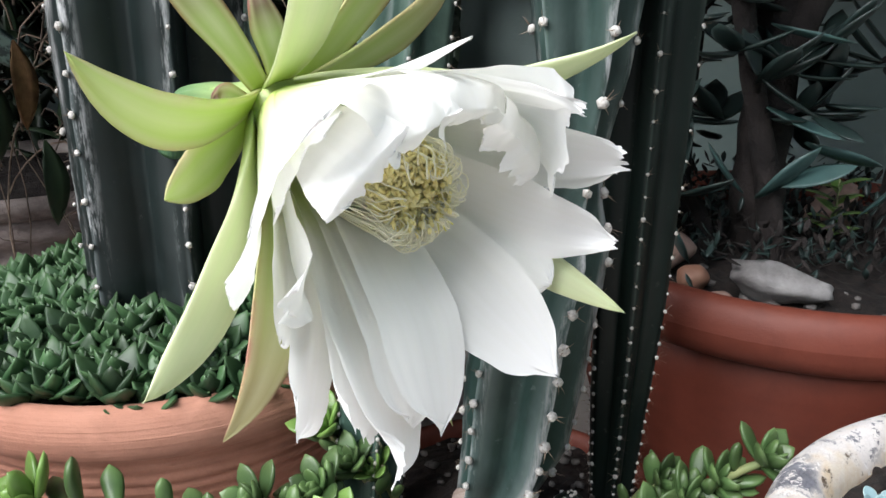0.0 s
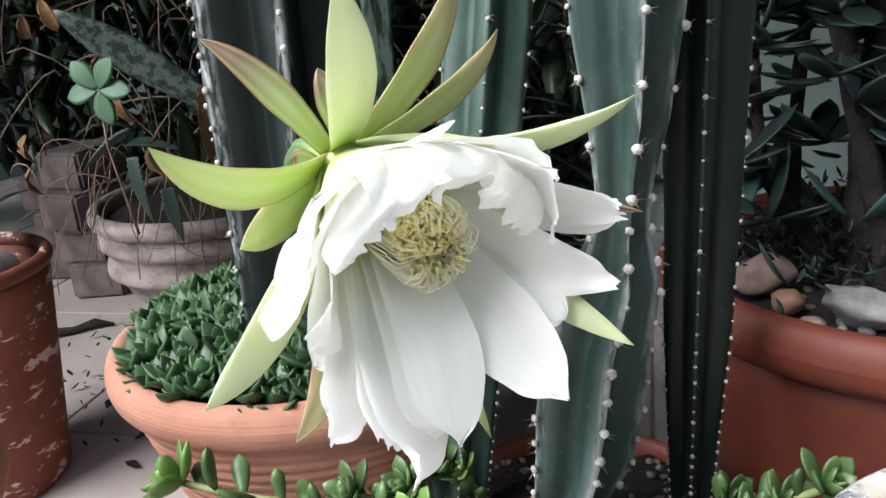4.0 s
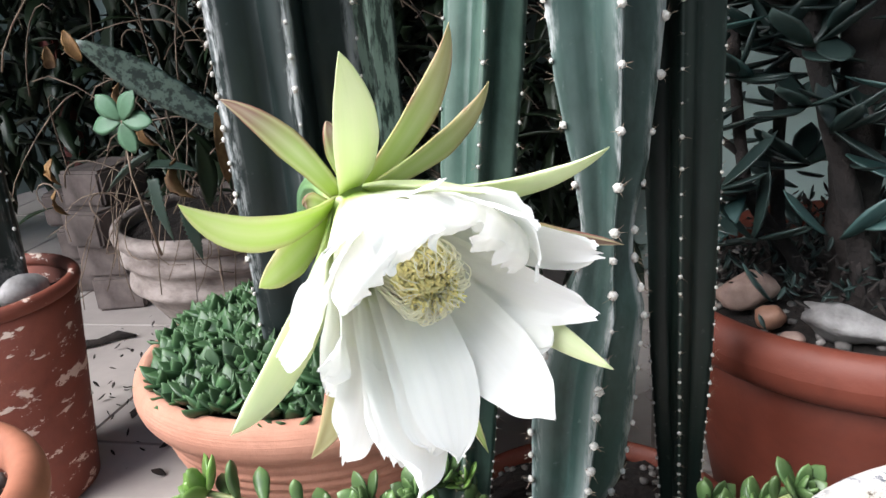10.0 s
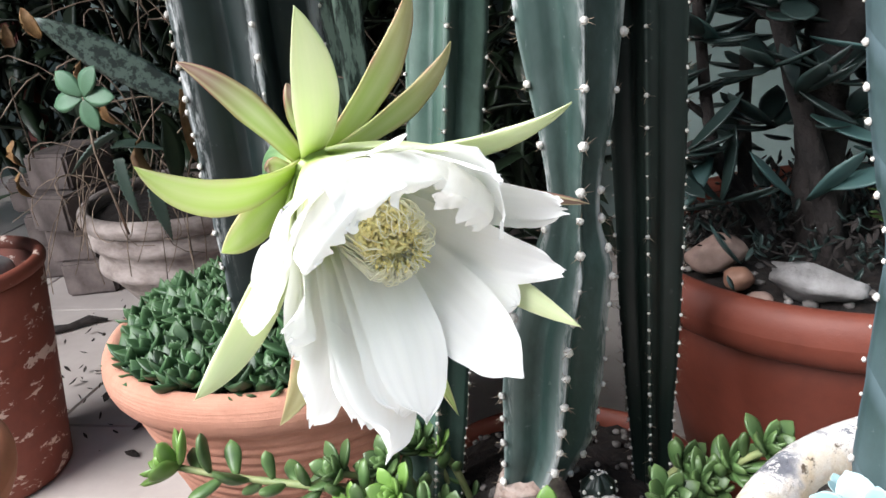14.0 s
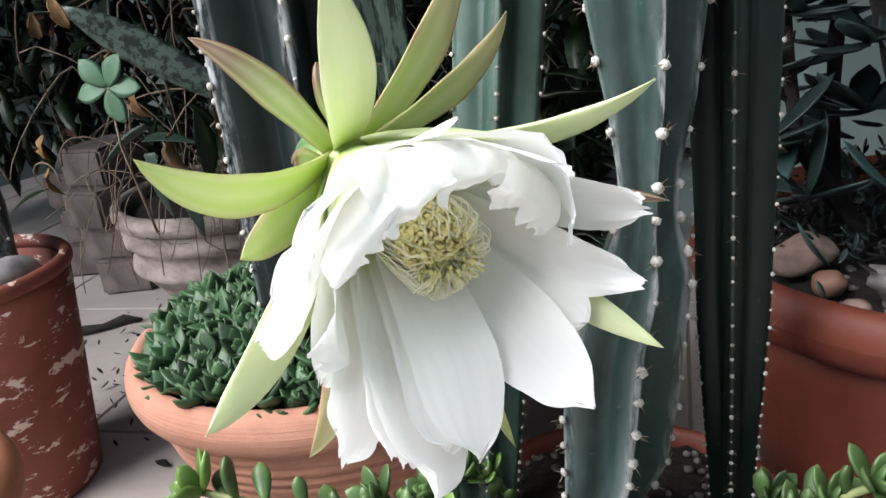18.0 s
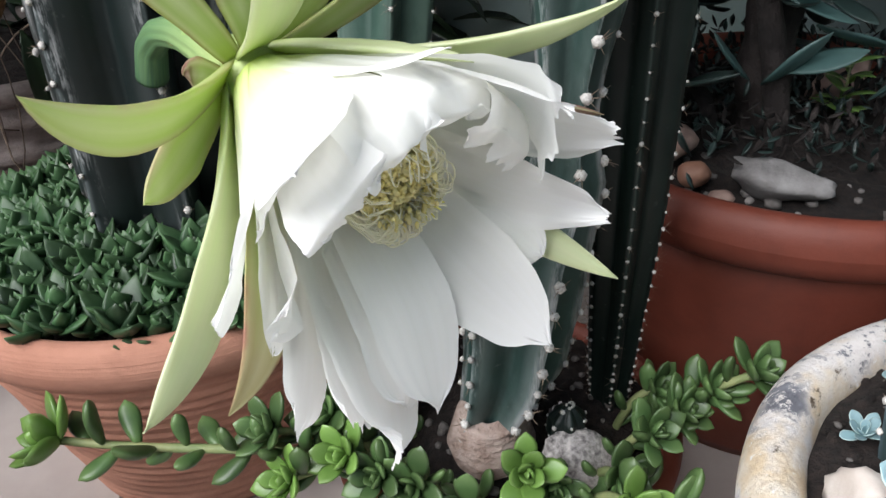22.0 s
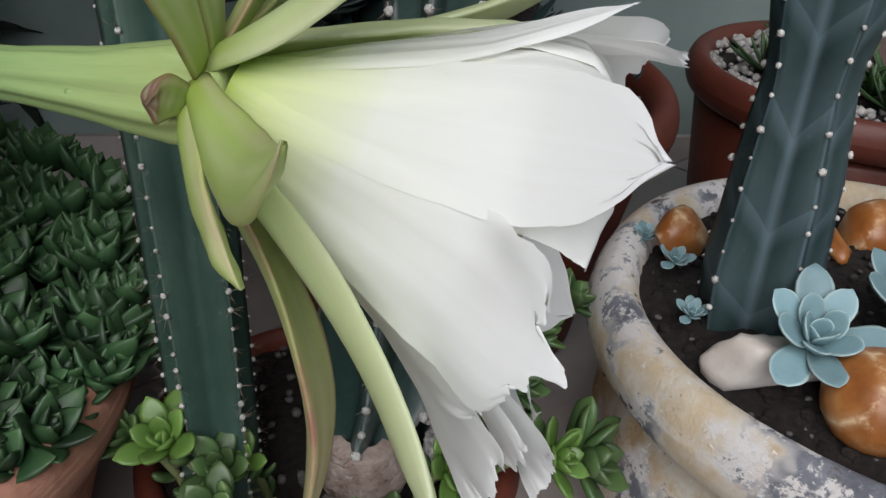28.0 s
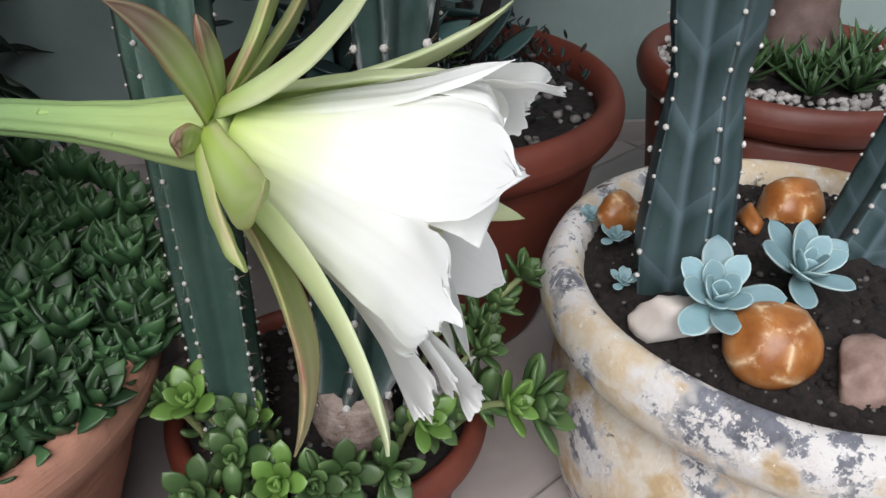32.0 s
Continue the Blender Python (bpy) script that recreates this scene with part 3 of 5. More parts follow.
pot("terracotta_pot", "terracotta pot with a thick rounded rim and grey gravel", PF,
    [(0.0, 0.008), (0.075, 0.008), (0.082, 0.0), (0.086, 0.004), (0.104, 0.18), (0.10, 0.19), (0.09, 0.1), (0, 0.1)],
    TERRA_ORANGE, 0.19, 0.1, rim_profile=round_rim(0.098, 0.122, 0.2, 0.232), seed=6.0)
PB = (-0.53, 1.03, 0.0)
pot("planter_urn", "weathered whitewashed planter with moulded bands", PB,
    [(0.0, 0.01), (0.09, 0.01), (0.1, 0.0), (0.115, 0.025), (0.145, 0.07), (0.158, 0.09), (0.168, 0.096), (0.166, 0.106), (0.160, 0.112), (0.164, 0.13), (0.174, 0.136), (0.173, 0.146), (0.168, 0.152), (0.172, 0.165), (0.162, 0.17), (0.15, 0.14), (0, 0.14)],
    WHITEWASH, 0.166, 0.16, wob=0.012, rim_profile=round_rim(0.160, 0.180, 0.160, 0.186), seed=7.0)
PD = (0.6, 0.42, 0.0)
pot("terracotta_pot", "dark red-brown pot topped with white gravel and spiky succulents", PD,
    [(0.0, 0.01), (0.1, 0.01), (0.11, 0.0), (0.115, 0.01), (0.138, 0.19), (0.13, 0.2), (0.12, 0.1), (0, 0.1)],
    TERRA_BROWN, 0.22, 0.134, rim_profile=round_rim(0.13, 0.152, 0.2, 0.235), soil_mound=0.005, seed=8.0)


# ---------- cacti ----------
def areole_mesh(r, spines, length, seed, wool=True):
    rg = random.Random(seed)
    geos = []
    ball = stone_geo(r, r, r * 0.8, seed, 0.35, 1)
    n_ball = len(ball[1])
    geos.append(ball)
    for i in range(spines):
        a, el = rg.uniform(0, 2 * math.pi), rg.uniform(0.1, 1.1)
        d = Vector((math.cos(a) * math.cos(el), math.sin(a) * math.cos(el), math.sin(el)))
        geos.append(tube([d * r * 0.3, d * length * rg.uniform(0.5, 1)], [r * 0.10, r * 0.02], 3)[:2])
    V, F = join(geos)
    me = mesh_of(V, F)
    me.materials.append(WOOL)
    me.materials.append(SPINE)
    me.polygons.foreach_set("material_index", [0] * n_ball + [1] * (len(F) - n_ball))
    return me


def cactus(label, foot, top, prof, ribs, spin, skin, spacing, ar, spines=4, spine_len=0.008, depth=0.5, group="columnar cacti", bend=(0, 0, 0), to=1.0, line=None):
    """A ribbed column from foot to top; prof is (share of the height, radius) pairs; areoles ride on the ribs."""
    foot, top, bend = Vector(foot), Vector(top), Vector(bend)
    t = thing("column_cactus", label, "cactus", foot, group)
    L = (top - foot).length
    rows = max(24, int(L / 0.008))
    ps, pr = [p[0] for p in prof], [p[1] for p in prof]

    def centre(s):
        if line:
            return Vector((float(np.interp(s, [q[0] for q in line], [q[1] for q in line])) - foot.x, (top.y - foot.y) * s, (top.z - foot.z) * s))
        return (top - foot) * s + bend * math.sin(math.pi * s)

    def radius(s):
        return float(np.interp(s, ps, pr))

    V, F, UV = [], [], []
    per = 8
    cols = ribs * per
    for i in range(rows + 1):
        s = i / rows
        c, R = centre(s), radius(s)
        for k in range(ribs):
            a0 = spin + 2 * math.pi * k / ribs
            tip = Vector((math.cos(a0), math.sin(a0), 0)) * R
            for side in range(per):
                w = (side - per / 2) / (per / 2)
                a1 = a0 + math.copysign(math.pi / ribs, w)
                val = Vector((math.cos(a1), math.sin(a1), 0)) * R * depth
                f = abs(w)
                f2 = f + 0.10 * math.sin(f * math.pi) if f > 0 else 0.0
                p = tip.lerp(val, min(f2, 1))
                if f == 0:
                    p = tip * 0.97
                out = p.normalized() * (R * 0.05 * math.sin(math.pi * f))
                nz = 1 + 0.035 * noise.noise((foot.x * 50 + k, s * L * 22, 0.3)) + 0.02 * noise.noise((foot.x * 50 + k, s * L * 60, side * 0.4))
                q = c + (p + out) * nz
                V.append((q.x, q.y, q.z))
                UV.append((1 - f, s))
    for i in range(rows):
        for j in range(cols):
            a, b = i * cols + j, i * cols + (j + 1) % cols
            F.append((a, b, b + cols, a + cols))
    F.append(tuple(range(rows * cols, (rows + 1) * cols)))
    part("ribbed_stem", (V, F, UV), skin, t)
    rg = random.Random(int(abs(foot.x * 1e4)) + ribs)
    kinds = [areole_mesh(ar, spines, spine_len, 11 + i) for i in range(3)]
    for k in range(ribs):
        a0 = spin + 2 * math.pi * k / ribs
        s = rg.uniform(0.3, 1) * spacing(0) / L
        while s < to:
            rad = Vector((math.cos(a0), math.sin(a0), 0))
            p = centre(s) + rad * radius(s) * 0.985
            sc = rg.uniform(0.55, 1.3)
            part("areole", rg.choice(kinds), None, t, at=to_frame(p, rad + Vector((0, 0, 0.15)), rg.uniform(0, 6)) @ Matrix.Scale(sc, 4))
            s += spacing(s) / L * rg.uniform(0.85, 1.15)
    return t


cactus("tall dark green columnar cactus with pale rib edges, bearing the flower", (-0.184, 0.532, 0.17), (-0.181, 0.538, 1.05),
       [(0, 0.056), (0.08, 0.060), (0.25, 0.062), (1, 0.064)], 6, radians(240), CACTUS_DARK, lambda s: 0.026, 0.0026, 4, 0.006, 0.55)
blue_cactus = cactus("blue-green columnar cactus with woolly white areoles and a corky foot", (0.021, 0.392, 0.125), (0.066, 0.400, 0.75),
       [(0, 0.017), (0.03, 0.022), (0.083, 0.031), (0.15, 0.0345), (0.213, 0.0335), (0.27, 0.0275), (0.31, 0.0185), (0.335, 0.0165), (0.355, 0.0170), (0.41, 0.0235), (0.485, 0.0315), (0.54, 0.035), (1, 0.039)], 5, radians(292), CACTUS_BLUE,
       lambda s: 0.017 if s < 0.33 else 0.031, 0.0027, 4, 0.0075, 0.42,
       line=((0, 0.021), (0.034, 0.026), (0.083, 0.036), (0.15, 0.041), (0.213, 0.046), (0.27, 0.057), (0.335, 0.062), (0.41, 0.0645), (0.54, 0.064), (1, 0.066)))
cactus("tiny round cactus pup with white woolly areoles beside the corky foot", (0.068, 0.388, 0.128), (0.069, 0.386, 0.158),
       [(0, 0.007), (0.3, 0.012), (0.7, 0.0115), (0.9, 0.006), (1, 0.001)], 7, 0.3, CACTUS_DEEP, lambda s: 0.008, 0.0017, 3, 0.003, 0.75, "cactus pups")
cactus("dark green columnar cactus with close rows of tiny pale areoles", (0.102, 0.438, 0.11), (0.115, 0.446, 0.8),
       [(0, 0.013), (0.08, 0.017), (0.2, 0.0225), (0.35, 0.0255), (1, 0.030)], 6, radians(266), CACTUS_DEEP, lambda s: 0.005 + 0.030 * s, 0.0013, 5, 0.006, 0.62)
cactus("green columnar cactus with dotted rib edges", (-0.046, 0.405, 0.11), (0.012, 0.58, 0.8),
       [(0, 0.019), (0.12, 0.0225), (0.25, 0.0245), (0.45, 0.029), (1, 0.033)], 5, radians(209), CACTUS_MID, lambda s: 0.0048 + 0.028 * s, 0.0014, 5, 0.007, 0.5)
cactus("young blue-green cactus with V-marked growth, in the painted bowl", (0.230, 0.298, 0.165), (0.222, 0.313, 0.62),
       [(0, 0.029), (0.07, 0.034), (0.13, 0.035), (0.19, 0.0325), (0.225, 0.031), (0.25, 0.031), (0.30, 0.028), (0.355, 0.0245), (0.385, 0.0245), (0.43, 0.029), (0.5, 0.033), (0.62, 0.036), (1, 0.037)], 5, radians(238), CACTUS_BOWL, lambda s: 0.017, 0.0019, 3, 0.003, 0.6, "bowl cacti")
cactus("young dark cactus leaning over the edge of the painted bowl", (0.335, 0.235, 0.165), (0.40, 0.20, 0.40),
       [(0, 0.026), (0.2, 0.03), (1, 0.032)], 5, radians(250), CACTUS_BOWL, lambda s: 0.017, 0.0019, 3, 0.003, 0.6, "bowl cacti")
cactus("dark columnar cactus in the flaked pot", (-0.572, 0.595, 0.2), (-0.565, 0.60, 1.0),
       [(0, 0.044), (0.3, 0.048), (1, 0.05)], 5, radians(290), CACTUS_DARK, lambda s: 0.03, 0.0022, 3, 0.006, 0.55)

# ---------- the flower ----------
BASE = Vector((-0.066, 0.342, 0.372))
TIPS = {"pt": (0.007, 0.259, 0.407), "pu": (0.041, 0.265, 0.389), "pf": (0.066, 0.3025, 0.358), "pm": (0.061, 0.299, 0.331),
        "pr": (0.040, 0.286, 0.284), "pb2": (-0.001, 0.262, 0.273), "pb": (-0.012, 0.245, 0.266), "pbl": (-0.051, 0.234, 0.291),
        "pl": (-0.057, 0.223, 0.340), "pn": (-0.024, 0.223, 0.389)}
MIDDLE = sum((Vector(v) for v in TIPS.values()), Vector()) / len(TIPS)
AXIS = (MIDDLE - BASE).normalized()
flower = thing("cactus_flower", "large white night-blooming cactus flower with pale green sepals", "flower", BASE)


def smooth_line(points, k):
    """Points of a soft line through the given ones, evenly spread over them."""
    P = [Vector(p) for p in points]
    out = []
    for i in range(k):
        s = i / (k - 1) * (len(P) - 1)
        j = min(int(s), len(P) - 2)
        f = s - j
        a, b, c, d = P[max(j - 1, 0)], P[j], P[j + 1], P[min(j + 2, len(P) - 1)]
        m1, m2 = (c - a) * 0.32, (d - b) * 0.32
        h = f * f * (3 - 2 * f)
        out.append(b * (1 - h) + c * h + m1 * (f * (1 - f) ** 2) - m2 * (f * f * (1 - f)))
    return out


SIDE_UP = (Vector((0, 0, 1)) - AXIS * AXIS.z).normalized()
SIDE_NEAR = AXIS.cross(SIDE_UP)


def petal_geo(around, run, half, wide=0.66, sharp=1.7, base=0.5, conform=0.75, seed=0.0, ruffle=0.002, ragged=1.0, lean=0.0, point=0.0, lobed=0.0, blunt=0.02, round_=0.0, skew=0.0, nv=54, nu=45):
    """A broad thin petal lying in the funnel. around: degrees about the axis from the top; run: (along the axis, off the axis)
    from the throat to its end; lean: degrees that the end drifts aside; point: length of a drawn-out tip."""
    line = smooth_line([(q[0], q[1], 0.0) for q in run], nv)
    V, F, UV = [], [], []
    for i in range(nv):
        v = i / (nv - 1)
        along, off = line[i].x, line[i].y
        if v < wide:
            w = base + (1 - base) * math.sin(v / wide * math.pi / 2) ** 1.25
        else:
            w = max(1 - ((v - wide) / (1 - wide)) ** sharp, 0.0) ** 0.72
        w = max(w, blunt) * half
        t = line[min(i + 1, nv - 1)] - line[max(i - 1, 0)]
        t.normalize()
        rag = ragged * min(1, max(0, v * 2.2 - 1.0))
        for j in range(nu):
            u = j / (nu - 1) * 2 - 1
            edge = abs(u) ** 5
            jag = 1 + rag * edge * (0.07 * noise.noise((seed * 3.1 + v * 11, u, seed)) + 0.032 * noise.noise((v * 40, u * 2, seed + 7)))
            side = w * u * jag
            turn_ = radians(around + lean * v * v) + conform * side / max(off, 0.011)
            flat = (1 - conform) * side
            e = SIDE_UP * math.cos(turn_) + SIDE_NEAR * math.sin(turn_)
            tang = SIDE_NEAR * math.cos(turn_) - SIDE_UP * math.sin(turn_)
            out = e * t.x - AXIS * t.y
            wave = ruffle * v * v * (noise.noise((u * 1.1 + seed * 3, v * 1.8, seed)) + 0.8 * abs(u) ** 2 * noise.noise((u * 1.6 + seed, v * 5.5, seed * 2)))
            rib = -0.0010 * math.exp(-(u * 3.2) ** 2) * math.sin(math.pi * min(v * 1.1, 1)) + 0.00008 * math.sin(u * 17 + seed) * (1 - v * 0.6)
            end_ = (0.0022 * noise.noise((u * 6 + seed, seed, 1)) + 0.0009 * noise.noise((u * 17, seed, 4))) * ragged * v ** 9
            end_ += v ** 5 * (lobed * noise.noise((u * 3.1 + seed * 2, seed, 8)) - round_ * u * u)
            end_ += point * v ** 6 * math.exp(-(u * w / (0.16 * half)) ** 2)
            p = AXIS * (along + t.x * end_) + e * (off + t.y * end_ + skew * u * v * v) + tang * flat + out * (wave + rib)
            V.append(p)
            UV.append((u * 0.5 + 0.5, v))
    for i in range(nv - 1):
        for j in range(nu - 1):
            a = i * nu + j
            F.append((a, a + 1, a + nu + 1, a + nu))
    return V, F, UV


def mm(*run):
    return [(a / 1000, b / 1000) for a, b in run]


# outer ring first, clockwise from the top as seen from the mouth; the last ones turn over the mouth
for i, (around, run, half, opts) in enumerate((
        (0, mm((5, 13), (36, 32), (66, 49), (91, 69)), 0.013, dict(sharp=1.3, wide=0.5, point=0.004)),
        (-27, mm((5, 13), (46, 37), (82, 55), (106, 63), (119, 65)), 0.0150, dict(wide=0.66, sharp=1.7, ruffle=0.004, point=0.002)),
        (-45, mm((5, 13), (46, 37), (82, 57), (102, 60), (112, 55)), 0.0235, dict(wide=0.86, sharp=3.4, base=0.36, ruffle=0.004, lobed=0.005, blunt=0.8, skew=0.013)),
        (-40, mm((5, 12), (45, 34), (78, 53), (95, 54), (102, 46), (100, 37)), 0.0185, dict(wide=0.84, sharp=3.4, base=0.36, ruffle=0.006, lobed=0.008, blunt=0.75)),
        (-68, mm((5, 13), (50, 36), (90, 57), (117, 77)), 0.0150, dict(sharp=2.4, wide=0.76, ragged=1.2, ruffle=0.005, blunt=0.45, round_=0.003, lobed=0.004)),
        (-95, mm((5, 12), (55, 29), (95, 46), (124, 65)), 0.0175, dict(sharp=1.5, lean=6, point=0.004, ruffle=0.004)),
        (-135, mm((5, 13), (60, 28), (105, 44), (135, 62)), 0.0200, dict(sharp=1.9, lean=-2, wide=0.66, point=0.004)),
        (173, mm((5, 10), (60, 15), (104, 32), (129, 59)), 0.0205, dict(sharp=2.2, lean=3, wide=0.70, point=0.003, conform=0.5, skew=0.003)),
        (152, mm((5, 13), (60, 30), (106, 51), (133, 67)), 0.0260, dict(sharp=2.8, lean=5, wide=0.72, point=0.005, base=0.6, conform=0.6, skew=0.010, blunt=0.1)),
        (141, mm((5, 14), (55, 34), (90, 56), (112, 74)), 0.0195, dict(sharp=4.2, wide=0.80, lean=-9, skew=0.007, base=0.6, ragged=1.2, blunt=0.55, lobed=0.004, round_=0.002, point=0.004, conform=0.9)),
        (113, mm((5, 14), (50, 33.5), (80, 50), (98, 61)), 0.0165, dict(sharp=2.4, wide=0.70, base=0.6, blunt=0.2, ragged=1.3, lobed=0.003, conform=0.95)),
        (98, mm((5, 13), (50, 30), (78, 42), (97, 49), (102, 59)), 0.0135, dict(sharp=2.6, wide=0.76, ragged=1.4, ruffle=0.005, lobed=0.005, blunt=0.5, round_=0.003)),
        (84, mm((5, 14), (42, 34.5), (76, 55), (99, 78)), 0.0220, dict(sharp=3.6, conform=0.72, wide=0.82, ragged=1.3, lean=-2, lobed=0.008, ruffle=0.005, blunt=0.6, round_=0.004)),
        (60, mm((5, 13), (40, 28.5), (66, 42), (84, 57)), 0.0215, dict(sharp=3.6, wide=0.82, ragged=1.3, lobed=0.008, ruffle=0.005, blunt=0.65, round_=0.003)),
        (40, mm((5, 14), (45, 36.5), (78, 57.5), (101, 79)), 0.0215, dict(sharp=2.0, wide=0.70, conform=0.92, lean=5, point=0.004, ragged=1.5)),
        (147, mm((5, 12), (60, 27.5), (98, 48), (123, 65)), 0.0200, dict(sharp=3.6, wide=0.80, base=0.6, blunt=0.65, ragged=1.2, lobed=0.003, round_=0.003, conform=0.8, skew=0.005)),
        (165, mm((5, 11), (60, 22), (104, 40), (125, 58)), 0.0190, dict(sharp=2.6, wide=0.74, base=0.6, blunt=0.2, conform=0.55, skew=0.004)),
        (-113, mm((5, 14), (55, 31), (95, 47), (116, 57)), 0.017, dict(sharp=1.8)),
        (-8, mm((5, 12), (45, 35), (74, 52), (90, 55), (97, 49), (93, 41)), 0.0165, dict(wide=0.8, sharp=3.0, ruffle=0.008, lobed=0.008, blunt=0.7, round_=0.003)),
        (20, mm((5, 11.5), (45, 35), (76, 53), (93, 56), (101, 50), (98, 43)), 0.0155, dict(wide=0.8, sharp=3.0, ruffle=0.008, lobed=0.008, blunt=0.7, round_=0.003)),
        (46, mm((5, 11), (45, 30), (74, 46), (94, 56), (103, 55), (103, 48)), 0.0180, dict(wide=0.82, sharp=3.4, ruffle=0.005, lobed=0.007, blunt=0.65, round_=0.005)))):
    part("petal", petal_geo(around, run, half, seed=i * 1.7 + 1, **opts), PETAL, flower)


def sepal_geo(tip, half_, off, thick=0.0027, start=0.0, r0=0.012, seed=0, cup=0.5, curl=(0, 0, 0), nv=22, twist=0.0):
    """A strap-shaped outer tepal; off shifts the middle of its run, curl bends the end, twist turns its face."""
    tip, off, curl, half = Vector(tip), Vector(off), Vector(curl), half_ * 1.32
    rad = (tip - BASE) - AXIS * (tip - BASE).dot(AXIS)
    rad.normalize()
    p0 = BASE + AXIS * start + rad * r0
    d = tip - p0
    C = bezier(p0, p0 + d * 0.33 + off, p0 + d * 0.72 + off * 0.8 + curl, tip, nv)
    V, F, UV = [], [], []
    m = 18
    for i in range(nv):
        v = i / (nv - 1)
        T = (C[min(i + 1, nv - 1)] - C[max(i - 1, 0)]).normalized()
        Lat = AXIS.cross(rad)
        Lat = (Lat - T * Lat.dot(T)).normalized()
        N = Lat.cross(T)
        if N.dot(AXIS) > 0:
            N = -N
        c_, s_ = math.cos(twist * min(1, v * 2)), math.sin(twist * min(1, v * 2))
        Lat, N = Lat * c_ + N * s_, N * c_ - Lat * s_
        w = half * (0.52 + 0.48 * math.sin(min(v / 0.55, 1) * math.pi / 2)) * (1 if v < 0.5 else max(0.002, 1 - ((v - 0.5) / 0.5) ** 1.75) ** 0.85)
        w *= 1 + 0.07 * noise.noise((v * 5, seed, 2))
        for j in range(m):
            a = 2 * math.pi * j / m
            u = math.cos(a)
            h = math.sin(a) * thick * min(1, w / half * 1.4) * (0.75 + 0.25 * (1 - abs(u))) - cup * w * u * u * (1 - 0.5 * v) * 0.7 + 0.0012 * noise.noise((u * 2, v * 6, seed)) * v
            V.append(C[i] + Lat * (w * u) + N * h - BASE)
            UV.append((u * 0.5 + 0.5, v))
    for i in range(nv - 1):
        for j in range(m):
            a, b = i * m + j, i * m + (j + 1) % m
            F.append((a, b, b + m, a + m))
    F.append(tuple(range(m))[::-1])
    F.append(tuple(range((nv - 1) * m, nv * m)))
    return V, F, UV


for tip, half, off, mtl, curl, tw in (
        ((0.0713, 0.3178, 0.405), 0.0062, (0, 0, -0.010), SEPAL_PALE, (0, 0, -0.010), 0),
        ((0.0706, 0.2996, 0.3006), 0.008, (0, 0, -0.003), SEPAL_PALE, (0, 0, 0), 0),
        ((-0.087, 0.2145, 0.309), 0.0084, (0.014, -0.017, -0.008), SEPAL_PALE, (0, 0, 0), -0.3),
        ((-0.084, 0.279, 0.256), 0.0094, (0.017, -0.011, -0.006), SEPAL_EDGED, (0.010, 0, 0.004), -0.3),
        ((-0.106, 0.240, 0.406), 0.0082, (0, 0, -0.016), SEPAL, (0, 0, -0.010), 0),
        ((-0.0957, 0.278, 0.352), 0.0075, (-0.004, 0, -0.004), SEPAL, (0, 0, -0.002), -0.5),
        ((0.0165, 0.296, 0.391), 0.005, (0, 0, 0.003), SEPAL_PALE, (0, 0, 0), 0),
        ((-0.115, 0.307, 0.440), 0.0057, (0.006, 0, 0.0), SEPAL_RED, (0.004, 0, 0.004), 0),
        ((-0.033, 0.264, 0.462), 0.0092, (0.008, -0.006, -0.008), SEPAL_PALE, (0, 0.004, 0), 0),
        ((-0.012, 0.372, 0.463), 0.0075, (0.004, -0.006, -0.006), SEPAL_EDGED, (0.007, 0, -0.006), 0),
        ((0.0063, 0.373, 0.431), 0.0062, (0.004, 0, -0.006), SEPAL_EDGED, (0.004, 0, -0.006), 0),
        ((-0.0729, 0.336, 0.4216), 0.0055, (0.004, 0, 0.0), SEPAL_RED, (-0.004, 0, 0.002), 0),
        ((0.004, 0.306, 0.2468), 0.006, (0.0, -0.012, 0.026), SEPAL, (0, 0, 0), 0),
        ((0.074, 0.366, 0.341), 0.005, (0.0, 0.004, -0.002), SEPAL_RED, (0, 0, 0), 0),
        ((-0.091, 0.331, 0.378), 0.0055, (-0.003, 0, 0.003), SEPAL_RED, (0, 0, 0), 0)):
    part("sepal", sepal_geo(tip, half, off, curl=curl, seed=half * 1000, start=-0.004, twist=tw), mtl, flower)

run = [Vector(p) for p in ((-0.062, 0.338, 0.372), (-0.072, 0.35, 0.371), (-0.084, 0.37, 0.369), (-0.1, 0.397, 0.367), (-0.120, 0.430, 0.364), (-0.138, 0.455, 0.358), (-0.150, 0.471, 0.346), (-0.157, 0.481, 0.326))]
soft = smooth_line(run, 40)
rads = [float(np.interp(i / 39 * 7, range(8), (0.0140, 0.0150, 0.0112, 0.0082, 0.0073, 0.0074, 0.0085, 0.0092))) for i in range(40)]
tv, tf, tuv = tube([p - BASE for p in soft], rads, 40)
for i in range(40):
    ring_ = tv[i * 40:(i + 1) * 40]
    mid_ = soft[i] - BASE
    for j in range(40):
        q = Vector(ring_[j])
        k = 1 + (0.07 * math.sin(j / 40 * 2 * math.pi * 9 + i * 0.05) + 0.04 * noise.noise((j * 0.4, i * 0.15, 2))) * min(1, (39 - i) / 14)
        tv[i * 40 + j] = tuple(mid_ + (q - mid_) * k)
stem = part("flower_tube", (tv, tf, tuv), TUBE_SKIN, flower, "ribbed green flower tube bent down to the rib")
rg = random.Random(12)
